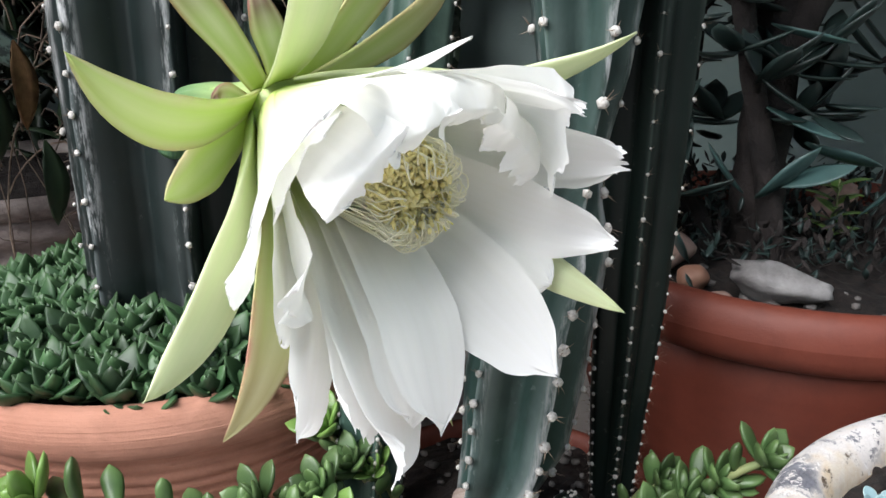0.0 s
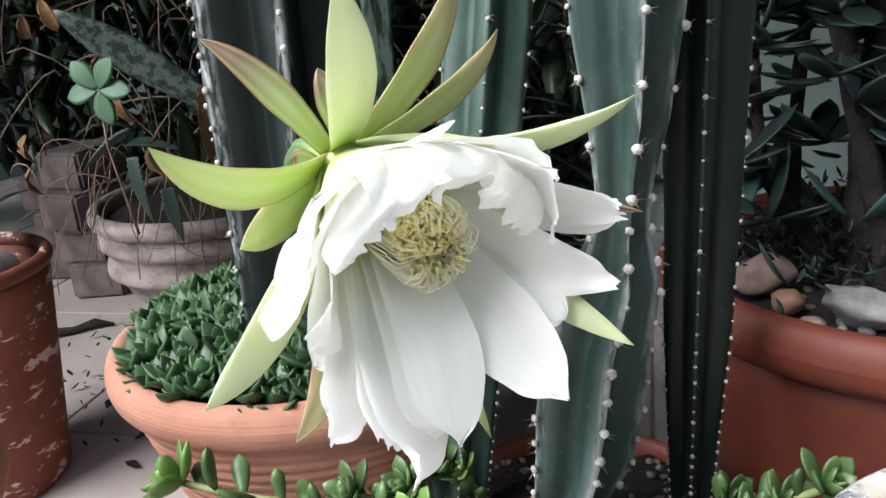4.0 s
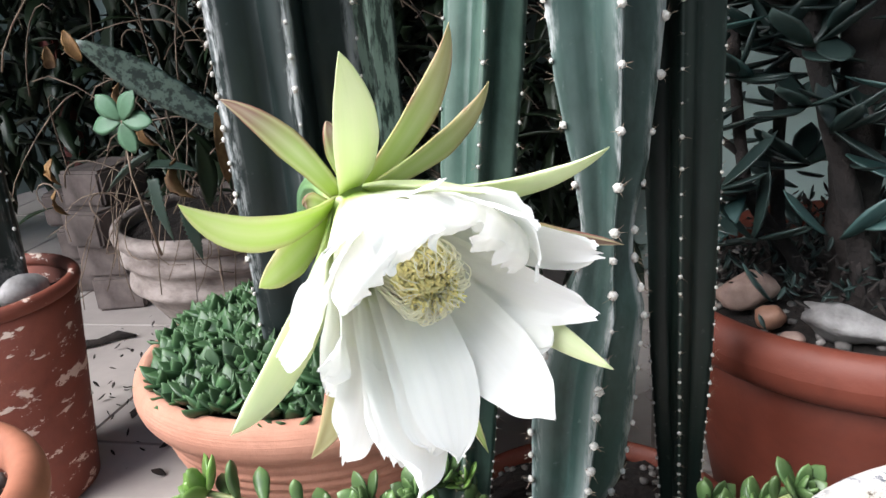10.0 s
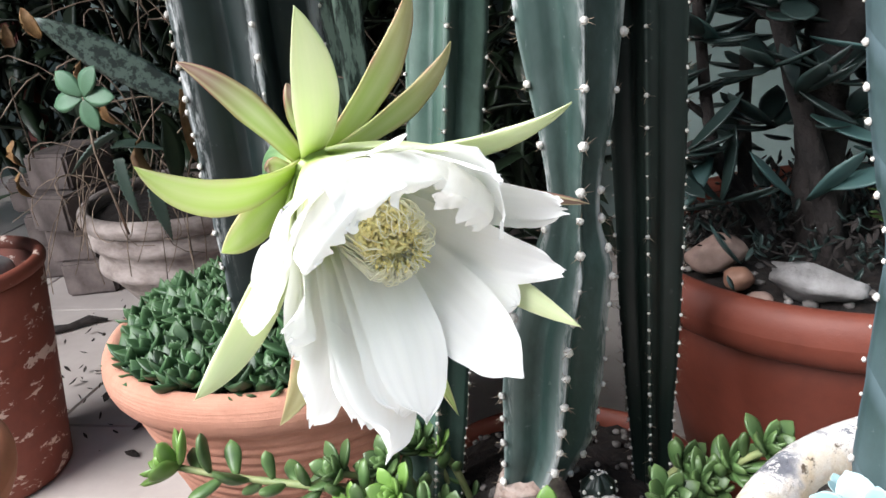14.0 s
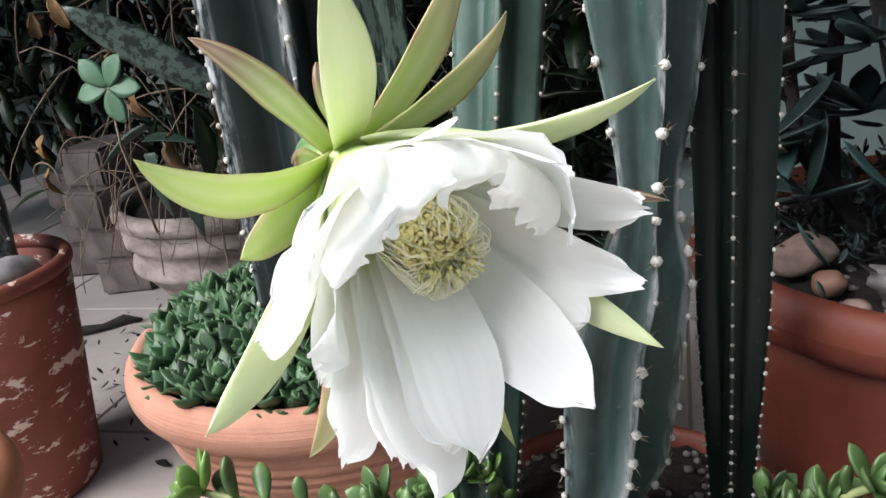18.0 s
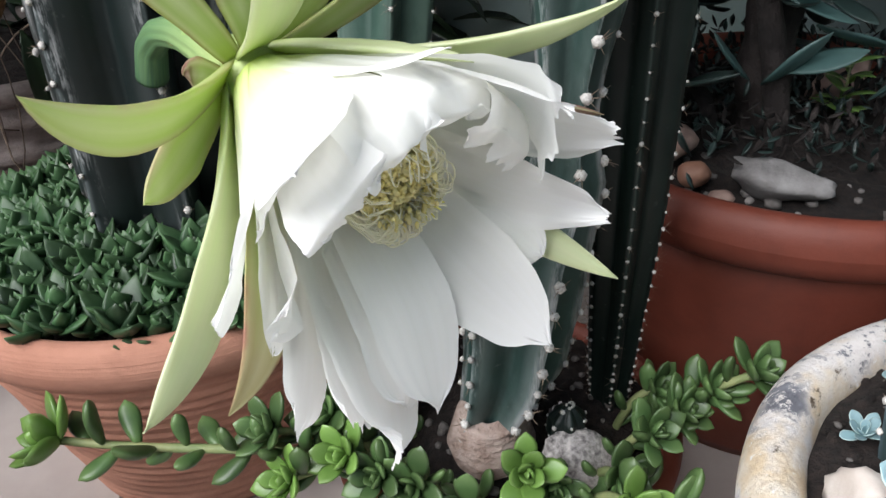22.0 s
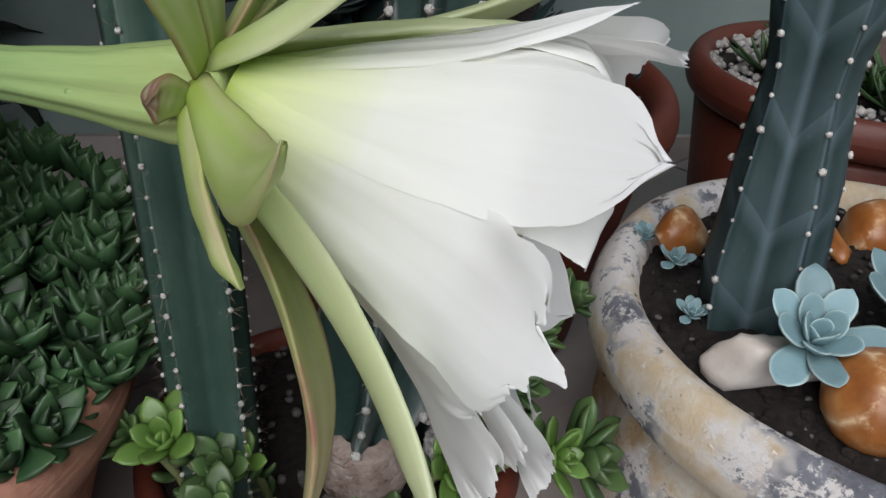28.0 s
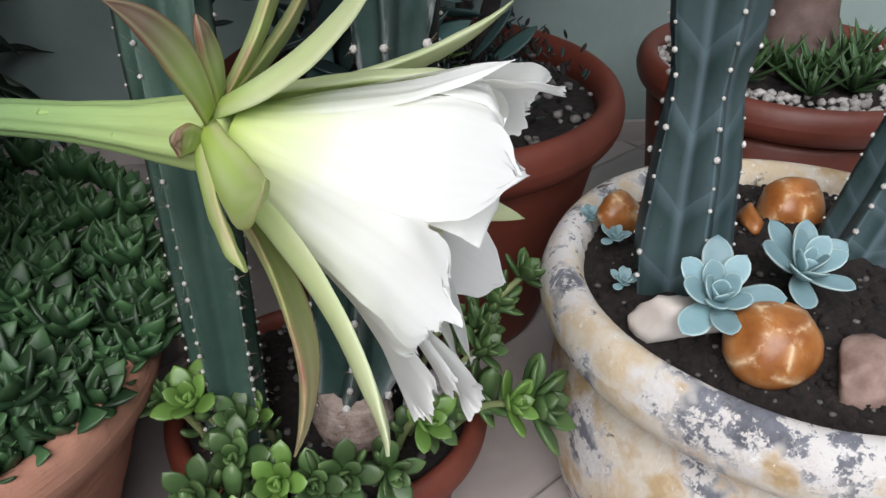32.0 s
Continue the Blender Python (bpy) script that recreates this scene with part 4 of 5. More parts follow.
for i in range(11):
    k = 5 + i * 2
    d = (soft[k + 1] - soft[k]).normalized()
    a = d.orthogonal().normalized()
    o = (Matrix.Rotation(i * 2.4 + 0.5, 3, d) @ a)
    q = soft[k] + o * rads[k] * 0.98
    x_ = (-d).cross(o).normalized()
    part("scale", leaf(rg.uniform(0.004, 0.007), 0.004, 0.0006, -0.1, -0.2, 5, 6, 0.3, 0.7), SEPAL_RED if i % 3 == 0 else TUBE, stem, at=Matrix.Translation(q - BASE) @ Matrix((x_, -d, o)).transposed().to_4x4())

HEART = BASE + AXIS * 0.082 + SIDE_UP * 0.0135
fil, loops, tips_ = [], [], []
rg = random.Random(3)
anther = stone_geo(0.00092, 0.00092, 0.0019, 5, 0.2, 1)


def spoke_at(a):
    return SIDE_UP * math.cos(a) + SIDE_NEAR * math.sin(a)


# the inner brush: filaments lie along the funnel and end in a bed of anthers
for i in range(1300):
    a, rr = rg.uniform(0, 2 * math.pi), math.sqrt(rg.random())
    start = BASE + AXIS * rg.uniform(0.03, 0.05) + spoke_at(a) * 0.013
    end = HEART + spoke_at(a) * rr * 0.0150 + AXIS * (rg.uniform(-0.008, 0.003) + 0.006 * (1 - rr))
    turn_ = Vector((rg.uniform(-1, 1), rg.uniform(-1, 1), rg.uniform(-1, 1))) * 0.003
    pts = bezier(start, start.lerp(end, 0.5) + spoke_at(a) * 0.003, end - AXIS * 0.006 + turn_, end, 6)
    if i % 5 == 0:
        fil.append(tube([p - BASE for p in pts], [0.00026] * 6, 3)[:2])
    tips_.append(moved(anther, Matrix.Translation(end - BASE) @ Vector((rg.uniform(-1, 1), rg.uniform(-1, 1), rg.uniform(-1, 1))).to_track_quat("Z", "Y").to_matrix().to_4x4()))
# the outer rank lies on the petals; below it droops past the mouth and curls back up in loops
for i in range(240):
    low_ = i % 6 > 0
    a = math.pi + rg.gauss(0.3, 0.85) if low_ else rg.uniform(-2.2, 0.6)
    o = spoke_at(a)
    start = BASE + AXIS * 0.045 + o * 0.014
    e = HEART + o * rg.uniform(0.0135, 0.0190) - SIDE_UP * (0.003 if low_ else 0) + AXIS * rg.uniform(0.0, 0.010)
    pts = list(bezier(start, start + AXIS * 0.016 + o * 0.004, e - AXIS * 0.010, e, 7))
    size_, sweep = rg.uniform(0.0022, 0.0050), rg.uniform(2.2, 4.4)
    way = (AXIS + spoke_at(a + 1.57) * rg.uniform(-1.2, 1.2)).normalized()
    up = (-o + AXIS * 0.1).normalized()
    for k in range(1, 9):
        q = k / 8 * sweep
        pts.append(e + way * math.sin(q) * size_ + up * (1 - math.cos(q)) * size_ * 0.9)
    loops.append(tube([p - BASE for p in pts], [0.00030] * len(pts), 4)[:2])
    tips_.append(moved(anther, Matrix.Translation(pts[-1] - BASE) @ Matrix.Rotation(rg.uniform(0, 3), 4, "X")))
tagged(part("stamen_mass", join(fil + loops), STAMEN, flower, "dense cream stamen filaments, the lower ones looped"), kind="stuff")
tagged(part("pollen_mass", join(tips_), ANTHER, flower, "yellow pollen-bearing anthers"), kind="stuff")
for i in range(9):
    o = HEART + AXIS * 0.004 - SIDE_UP * 0.012 - SIDE_NEAR * 0.012
    d = (AXIS * 0.75 + spoke_at(2 * math.pi * i / 9) * 0.65).normalized()
    part("stigma_lobe", tube([o - BASE, o + d * 0.004 - BASE, o + d * 0.008 - BASE], [0.0006, 0.0006, 0.0003], 6), STIGMA, flower)


# ---------- succulents ----------
def rosette(count, size, width, thick, curl, spread, mesh_rng, cup=0.3, tipw=0.7, base=0.35, k=6, m=6, taper=0.75):
    """Leaves of one rosette as (geometry, pose) pairs, outer ones first."""
    out = []
    for i in range(count):
        f = i / max(count - 1, 1)
        a = i * 2.39996 + mesh_rng.uniform(-0.15, 0.15)
        el = spread[0] + (spread[1] - spread[0]) * f + mesh_rng.uniform(-0.08, 0.08)
        L = size * (1 - 0.55 * f ** 1.5) * mesh_rng.uniform(0.9, 1.1)
        g = leaf(L, width * (L / size) ** 0.7, thick * (L / size) ** 0.5, curl, cup, k, m, tipw, base, taper)
        out.append((g, Matrix.Rotation(a, 4, "Z") @ Matrix.Rotation(el, 4, "X") @ Matrix.Translation((0, size * 0.03, 0))))
    return out


clump = thing("haworthia_clump", "dense clump of small pointed dark green succulents filling the ridged pot", "succulent", (PL[0], PL[1], 0.188))
hw = [rosette(11, 0.024, 0.0140, 0.0050, 0.45, (0.40, 1.38), random.Random(40 + i), 0.28, 0.42, 0.74, 8, 8, 0.95) for i in range(5)]
joined = [join([moved(g, m) for g, m in r]) for r in hw]
hl = [mesh_of(*leaf(0.0225 * f, 0.0140 * f ** 0.7, 0.0050, 0.45, 0.28, 8, 8, 0.42, 0.74, 0.95)) for f in (1.2, 1.0, 0.75)]
core = mesh_of(*stone_geo(0.004, 0.004, 0.007, 3, 0.2, 1))
for me in (*hl, core):
    me.materials.append(HAWORTHIA)
rg = random.Random(9)
spots, tries = [], 0
while len(spots) < 300 and tries < 14000:
    tries += 1
    a = rg.uniform(0, 2 * math.pi)
    r = (0.139 + 0.036 * max(0, math.cos(a - 0.45))) * math.sqrt(rg.random())
    x, y = r * math.cos(a), r * math.sin(a)
    if (x - 0.012) ** 2 + (y + 0.021) ** 2 < 0.052 ** 2 or any((x - s[0]) ** 2 + (y - s[1]) ** 2 < 0.0115 ** 2 for s in spots):
        continue
    spots.append((x, y))
spots.sort(key=lambda s: s[1] - 0.3 * s[0])
rest = []
for n, (x, y) in enumerate(spots):
    r = math.hypot(x, y)
    z = 0.030 * (1 - (r / 0.140) ** 2) + 0.002 + 0.26 * max(0, x * 0.75 + y * 0.66) * (r / 0.14) + 0.010 * noise.noise((x * 30, y * 30, 5)) + rg.uniform(-0.004, 0.006)
    tilt = Vector((x * 2.8, y * 2.8, 1)) + Vector((rg.uniform(-0.3, 0.3), rg.uniform(-0.3, 0.3), 0))
    m = to_frame((x, y, z), tilt, rg.uniform(0, 6)) @ Matrix.Scale(rg.uniform(0.7, 1.3), 4)
    k = rg.randrange(5)
    if n < 60:
        c = part("rosette", core, None, clump, at=m)
        for i, (g, q) in enumerate(hw[k]):
            part("leaf", hl[min(2, i * 3 // 11)], None, c, at=q)
    else:
        rest.append(moved(joined[k], m))
tagged(part("undergrowth", join(rest), HAWORTHIA, clump, "many small pointed rosettes"), kind="stuff")


def sedum_sprig(label, path, leaf_len, mat_leaf, head=10, seed=0, spacing=0.009, group="sedum sprigs", young=True, droop=0.0):
    """A creeping stem with fat leaves along it and a rosette at its tip."""
    P = [Vector(p) for p in path]
    t = thing("sedum_sprig", label, "succulent", P[0], group)
    curve = bezier(P[0], P[1], P[2], P[3], 16)
    part("stem", tube([p - P[0] for p in curve], [0.0026] * 10 + [0.0023] * 6, 8), STEM, t)
    rs = random.Random(seed)
    total = sum((curve[i + 1] - curve[i]).length for i in range(15))
    me = [mesh_of(*leaf(leaf_len * f, leaf_len * f * 0.46, leaf_len * 0.3, 0.55, 0.12, 9, 10, 0.66, 0.36)) for f in (0.85, 1.05, 1.25)]
    for q in me:
        q.materials.append(mat_leaf)
    k = int(total / spacing)
    for i in range(k):
        f = (i + 0.5) / k * 14
        j = int(f)
        p = curve[j].lerp(curve[j + 1], f - j)
        T = (curve[j + 1] - curve[j]).normalized()
        a = i * 2.4 + rs.uniform(-0.3, 0.3)
        u = T.orthogonal().normalized()
        d = (u * math.cos(a) + T.cross(u) * math.sin(a) + T * 0.55 + Vector((0, 0, 0.25))).normalized()
        q = d.to_track_quat("Y", "Z")
        part("leaf", rs.choice(me), None, t, at=Matrix.Translation(p - P[0] + d * 0.002) @ q.to_matrix().to_4x4())
    T = (curve[-1] - curve[-3]).normalized()
    T = (T + Vector((0, -0.2, 0.5))).normalized()
    for g, m in rosette(head + 3, leaf_len * 1.2, leaf_len * 0.66, leaf_len * 0.22, 0.5, (0.1, 1.3), rs, 0.3, 0.62, 0.4, 8, 8):
        ob = part("leaf", g, SEDUM_LIGHT if young else mat_leaf, t, at=to_frame(curve[-1] - P[0], T) @ m)
    return t


sedum_sprig("trailing sedum stem with plump pale green leaves", ((-0.066, 0.362, 0.150), (-0.10, 0.354, 0.166), (-0.155, 0.358, 0.160), (-0.205, 0.357, 0.172)), 0.024, SEDUM, 11, 1, 0.0085)
heads = (((-0.083, 0.345, 0.150), 0.019, 1), ((-0.054, 0.352, 0.158), 0.020, 1), ((-0.018, 0.342, 0.145), 0.020, 0), ((-0.036, 0.345, 0.150), 0.018, 0), ((0.041, 0.3417, 0.152), 0.020, 1),
         ((0.092, 0.348, 0.140), 0.021, 0), ((0.1104, 0.3631, 0.156), 0.019, 0), ((-0.066, 0.42, 0.176), 0.021, 1), ((-0.038, 0.402, 0.160), 0.013, 1), ((-0.095, 0.365, 0.165), 0.020, 0),
         ((-0.065, 0.375, 0.165), 0.020, 0), ((-0.05, 0.40, 0.165), 0.018, 0), ((0.056, 0.348, 0.136), 0.018, 0), ((0.116, 0.318, 0.135), 0.029, 0), ((0.092, 0.318, 0.150), 0.020, 1), ((0.01, 0.335, 0.135), 0.020, 0),
         ((0.168, 0.3806, 0.180), 0.021, 0), ((0.150, 0.392, 0.160), 0.020, 0), ((0.132, 0.385, 0.150), 0.020, 0), ((0.122, 0.405, 0.150), 0.018, 0), ((-0.075, 0.445, 0.165), 0.018, 0))
for i, (end, ln, young) in enumerate(heads):
    e = Vector(end)
    c = Vector((PM[0], PM[1], 0.0))
    out = (e - c) * Vector((1, 1, 0))
    root = c + out.normalized() * min(out.length * 0.75, 0.088) + Vector((0, 0, 0.105))
    path = (root, root.lerp(e, 0.3) + Vector((0, 0, 0.016)), root.lerp(e, 0.7) + Vector((0, 0, 0.012)), e)
    sedum_sprig("sedum sprig with thick spoon-shaped green leaves in gritty soil", path, ln, SEDUM, 9, 30 + i, 0.011, young=young)


def echeveria(label, at, size, tilt, seed, count=16):
    t = thing("echeveria", label, "succulent", at, "echeverias")
    rs = random.Random(seed)
    for g, m in rosette(count, size, size * 0.50, size * 0.11, 0.45, (0.02, 1.15), rs, 0.30, 0.66, 0.30, 12, 12, 0.62):
        part("leaf", g, ECHEVERIA, t, at=to_frame((0, 0, size * 0.25), tilt) @ m)
    return t


echeveria("powdery blue-green echeveria rosette on the soil of the bowl", (0.194, 0.250, 0.211), 0.037, (-0.45, -0.35, 1), 5, 15)
echeveria("powdery blue-green echeveria rosette with spreading outer leaves", (0.258, 0.230, 0.213), 0.037, (-0.1, -0.4, 1), 6, 15)
for i, (x, y, s) in enumerate(((0.195, 0.316, 0.013), (0.235, 0.355, 0.014), (0.245, 0.385, 0.012), (0.27, 0.372, 0.011), (0.240, 0.160, 0.016))):
    echeveria("tiny blue-green echeveria offset", (x, y, 0.194), s, (-0.2, -0.2, 1), 60 + i, 12)


def stone(label, at, size, material, seed, rough=0.2, facet=0.15, turn=0.0, name="stone", group=""):
    ob = part(name, stone_geo(*size, seed, rough, 3, facet), material, at=Matrix.Translation(at) @ Matrix.Rotation(turn, 4, "Z"))
    return tagged(ob, label, "stone", group)


stone("smooth round amber-orange polished stone with pale veins", (0.199, 0.213, 0.206), (0.030, 0.028, 0.026), AMBER, 2, 0.06, 0.05)
stone("white quartz stone resting against the echeveria", (0.184, 0.266, 0.202), (0.038, 0.019, 0.020), ROCK_WHITE, 5, 0.18, 0.42, -0.9)
stone("pinkish angular stone in the bowl", (0.224, 0.168, 0.200), (0.025, 0.021, 0.021), ROCK_PINK, 8, 0.2, 0.42)
stone("amber-orange polished stone half buried", (0.366, 0.290, 0.202), (0.030, 0.024, 0.026), AMBER, 11, 0.1, 0.1)
stone("orange chipped stone behind the echeverias", (0.320, 0.298, 0.207), (0.022, 0.009, 0.010), AMBER, 47, 0.15, 0.3, 0.7)
stone("reddish stone beside the cactus in the bowl", (0.255, 0.366, 0.204), (0.022, 0.016, 0.020), AMBER, 14, 0.18, 0.25)
stone("grey rough rock on the soil of the red pot", (0.215, 0.504, 0.232), (0.038, 0.017, 0.016), ROCK_GREY, 17, 0.35, 0.38, -0.35)
stone("small reddish pebble on the soil", (0.168, 0.527, 0.228), (0.011, 0.009, 0.009), ROCK_RED, 20, 0.15, 0.0)
stone("pale stone on the soil of the red pot", (0.155, 0.56, 0.235), (0.022, 0.014, 0.015), ROCK_PINK, 23, 0.25, 0.2)
GRANITE = simple("speckled_granite", (0.10, 0.09, 0.09), (0.62, 0.58, 0.55), 260, 0.8, 0.6, 200, 0.002)
stone("rough speckled granite stone among the sedum", (0.073, 0.372, 0.128), (0.024, 0.017, 0.018), GRANITE, 26, 0.25, 0.3)
stone("pale rough rock at the back of the red pot", (0.318, 0.660, 0.238), (0.030, 0.022, 0.028), ROCK_PINK, 41, 0.3, 0.35, 0.4)
stone("small white pebble on the soil of the red pot", (0.180, 0.505, 0.222), (0.009, 0.006, 0.005), ROCK_PINK, 44, 0.15, 0.1)
stone("smooth grey river stone in the flaked pot", (-0.52, 0.58, 0.228), (0.016, 0.026, 0.018), ROCK_GREY, 29, 0.08, 0.0, -0.4)
stone("smooth pale river stone in the flaked pot", (-0.555, 0.54, 0.226), (0.022, 0.016, 0.015), ROCK_WHITE, 32, 0.1, 0.0)

# ---------- jade tree ----------
jade = thing("jade_tree", "dark-leaved jade tree with thick bare grey-brown trunks", "succulent tree", (PR[0], PR[1], 0.2))
rg = random.Random(21)
ends = []
for k, (path, r0, r1) in enumerate((
        (((-0.030, 0.0, 0.01), (-0.036, -0.004, 0.08), (-0.034, -0.005, 0.165), (-0.036, 0.0, 0.25), (-0.05, 0.01, 0.42)), 0.021, 0.013),
        (((-0.034, -0.006, 0.16), (-0.016, -0.01, 0.207), (0.004, -0.01, 0.27), (0.02, 0.0, 0.42)), 0.015, 0.010),
        (((-0.026, -0.03, 0.01), (-0.041, -0.030, 0.087), (-0.061, -0.030, 0.163), (-0.075, -0.028, 0.231), (-0.09, -0.02, 0.40)), 0.0095, 0.006),
        (((-0.070, -0.02, 0.01), (-0.080, -0.02, 0.05), (-0.114, -0.02, 0.104), (-0.124, -0.01, 0.2), (-0.13, 0.0, 0.36)), 0.0062, 0.004),
        (((-0.085, 0.01, 0.01), (-0.09, 0.01, 0.12), (-0.086, 0.01, 0.25), (-0.10, 0.01, 0.42)), 0.0060, 0.004),
        (((0.05, -0.02, 0.01), (0.07, -0.03, 0.12), (0.10, -0.05, 0.24), (0.13, -0.07, 0.38)), 0.009, 0.005),
        (((0.08, 0.03, 0.01), (0.10, 0.03, 0.2), (0.13, 0.0, 0.4)), 0.009, 0.005))):
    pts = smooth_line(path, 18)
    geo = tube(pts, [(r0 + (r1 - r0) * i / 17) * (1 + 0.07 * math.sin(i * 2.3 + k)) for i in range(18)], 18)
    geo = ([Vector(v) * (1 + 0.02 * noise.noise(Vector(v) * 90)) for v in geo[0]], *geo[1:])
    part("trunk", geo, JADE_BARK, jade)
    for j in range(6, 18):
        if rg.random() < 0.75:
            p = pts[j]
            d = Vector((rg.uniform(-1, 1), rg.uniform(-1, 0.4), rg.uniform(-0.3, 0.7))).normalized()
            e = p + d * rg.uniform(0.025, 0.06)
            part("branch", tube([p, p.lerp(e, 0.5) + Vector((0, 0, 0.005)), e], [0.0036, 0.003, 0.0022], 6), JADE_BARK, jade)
            ends += [e, p.lerp(e, 0.7)]
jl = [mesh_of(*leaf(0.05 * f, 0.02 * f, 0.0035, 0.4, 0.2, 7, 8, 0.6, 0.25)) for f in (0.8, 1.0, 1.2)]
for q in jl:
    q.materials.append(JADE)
# larger blue-green leaves, coloured paler for the lit side of the trunks
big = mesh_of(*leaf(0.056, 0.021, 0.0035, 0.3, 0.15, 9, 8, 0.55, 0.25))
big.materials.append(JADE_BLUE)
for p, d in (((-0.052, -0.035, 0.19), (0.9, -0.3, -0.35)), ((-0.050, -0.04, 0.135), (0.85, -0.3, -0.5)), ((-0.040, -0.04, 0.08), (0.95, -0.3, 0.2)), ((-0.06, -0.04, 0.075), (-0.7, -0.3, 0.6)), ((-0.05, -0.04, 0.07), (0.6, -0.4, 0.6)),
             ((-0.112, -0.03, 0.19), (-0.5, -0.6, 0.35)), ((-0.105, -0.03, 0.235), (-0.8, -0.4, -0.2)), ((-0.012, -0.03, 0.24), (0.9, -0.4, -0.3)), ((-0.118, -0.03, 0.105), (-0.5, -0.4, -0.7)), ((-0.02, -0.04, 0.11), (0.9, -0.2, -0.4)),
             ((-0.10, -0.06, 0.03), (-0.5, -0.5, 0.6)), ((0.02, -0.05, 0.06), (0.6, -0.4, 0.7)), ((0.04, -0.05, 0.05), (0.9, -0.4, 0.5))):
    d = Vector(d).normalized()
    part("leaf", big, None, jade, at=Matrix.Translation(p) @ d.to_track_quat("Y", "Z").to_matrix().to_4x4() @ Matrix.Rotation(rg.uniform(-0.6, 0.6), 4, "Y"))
for e in ends:
    for i in range(3):
        d = Vector((rg.uniform(-1, 1), rg.uniform(-1, 1), rg.uniform(-0.5, 0.7))).normalized()
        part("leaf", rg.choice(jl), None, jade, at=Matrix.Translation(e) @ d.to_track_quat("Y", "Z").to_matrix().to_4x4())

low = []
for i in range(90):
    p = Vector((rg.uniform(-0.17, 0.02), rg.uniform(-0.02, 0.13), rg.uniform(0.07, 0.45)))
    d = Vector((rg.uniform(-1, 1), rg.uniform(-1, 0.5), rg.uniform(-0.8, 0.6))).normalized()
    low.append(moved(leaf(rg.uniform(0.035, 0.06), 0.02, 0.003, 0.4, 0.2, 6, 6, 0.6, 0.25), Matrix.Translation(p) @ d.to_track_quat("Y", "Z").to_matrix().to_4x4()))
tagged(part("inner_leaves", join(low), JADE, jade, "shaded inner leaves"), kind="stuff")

# ---------- dim plants at the back left ----------
snake = thing("snake_plant", "mottled dark green snake plant leaves arching in the shade", "plant", (-0.5, 1.0, 0.2))
rg = random.Random(31)
for i, (b, e, w) in enumerate((((0.085, -0.15, 0.135), (-0.09, -0.15, 0.250), 0.021), ((0.322, -0.25, -0.1), (0.338, -0.25, 0.6), 0.014), ((0.27, -0.1, -0.1), (0.25, -0.1, 0.6), 0.016))):
    a, c = Vector(b), Vector(e)
    d = (c - a)
    y_ = d.normalized()
    x_ = y_.cross(Vector((0.2, -1, 0.1))).normalized()
    q = Matrix((x_, y_, x_.cross(y_))).transposed().to_4x4()
    part("leaf", leaf(d.length, w * 2, 0.006, 0.25, 0.25, 14, 8, 0.55, 0.6), BANDED, snake, at=Matrix.Translation(a) @ q)
tangle = thing("dry_shrub", "tangle of dry brown stems and dangling leaves over the old urn", "shrub", (PB[0], PB[1], 0.2))
for i in range(150):
    p = Vector((rg.uniform(-0.25, 0.34), rg.uniform(-0.2, 0.15), rg.uniform(0.0, 0.5)))
    e = p + Vector((rg.uniform(-0.2, 0.2), rg.uniform(-0.1, 0.1), rg.uniform(-0.18, 0.2)))
    part("twig", tube(bezier(p, p + Vector((0, 0, 0.05)), e + Vector((rg.uniform(-0.05, 0.05), 0, 0.04)), e, 8), [0.0015 - 0.0001 * k for k in range(8)], 5), DRY, tangle)
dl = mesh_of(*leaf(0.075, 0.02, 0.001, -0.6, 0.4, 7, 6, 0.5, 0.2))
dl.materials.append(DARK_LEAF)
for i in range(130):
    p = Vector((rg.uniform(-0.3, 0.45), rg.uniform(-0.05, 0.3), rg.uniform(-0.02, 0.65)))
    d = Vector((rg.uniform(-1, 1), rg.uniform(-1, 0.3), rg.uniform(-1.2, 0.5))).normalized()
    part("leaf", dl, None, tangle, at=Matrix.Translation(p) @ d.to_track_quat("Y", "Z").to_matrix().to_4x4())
# ---------- more of the shaded greenery, and unseen canopies added for shade ---
screen = thing("shade_foliage", "dense dark foliage at the back of the patio, with added unseen canopies that shade it", "shrub", (-0.4, 1.25, 0.0))
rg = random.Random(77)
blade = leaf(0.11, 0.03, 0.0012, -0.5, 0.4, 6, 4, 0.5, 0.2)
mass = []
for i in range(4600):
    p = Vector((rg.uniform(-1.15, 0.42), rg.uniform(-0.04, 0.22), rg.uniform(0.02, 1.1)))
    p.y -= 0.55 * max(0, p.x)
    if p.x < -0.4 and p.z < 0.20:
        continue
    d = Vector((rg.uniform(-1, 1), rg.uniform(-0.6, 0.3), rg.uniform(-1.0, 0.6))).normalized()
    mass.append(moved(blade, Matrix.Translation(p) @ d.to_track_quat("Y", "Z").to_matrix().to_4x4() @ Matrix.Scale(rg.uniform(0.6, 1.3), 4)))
# canopy above the back left, out of view, added to darken urn and floor
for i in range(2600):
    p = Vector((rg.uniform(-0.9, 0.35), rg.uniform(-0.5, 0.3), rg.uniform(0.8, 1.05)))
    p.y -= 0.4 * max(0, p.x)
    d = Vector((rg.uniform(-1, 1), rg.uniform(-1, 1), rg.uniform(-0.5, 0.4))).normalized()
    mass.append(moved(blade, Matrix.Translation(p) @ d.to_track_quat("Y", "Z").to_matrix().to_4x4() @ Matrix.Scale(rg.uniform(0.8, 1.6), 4)))
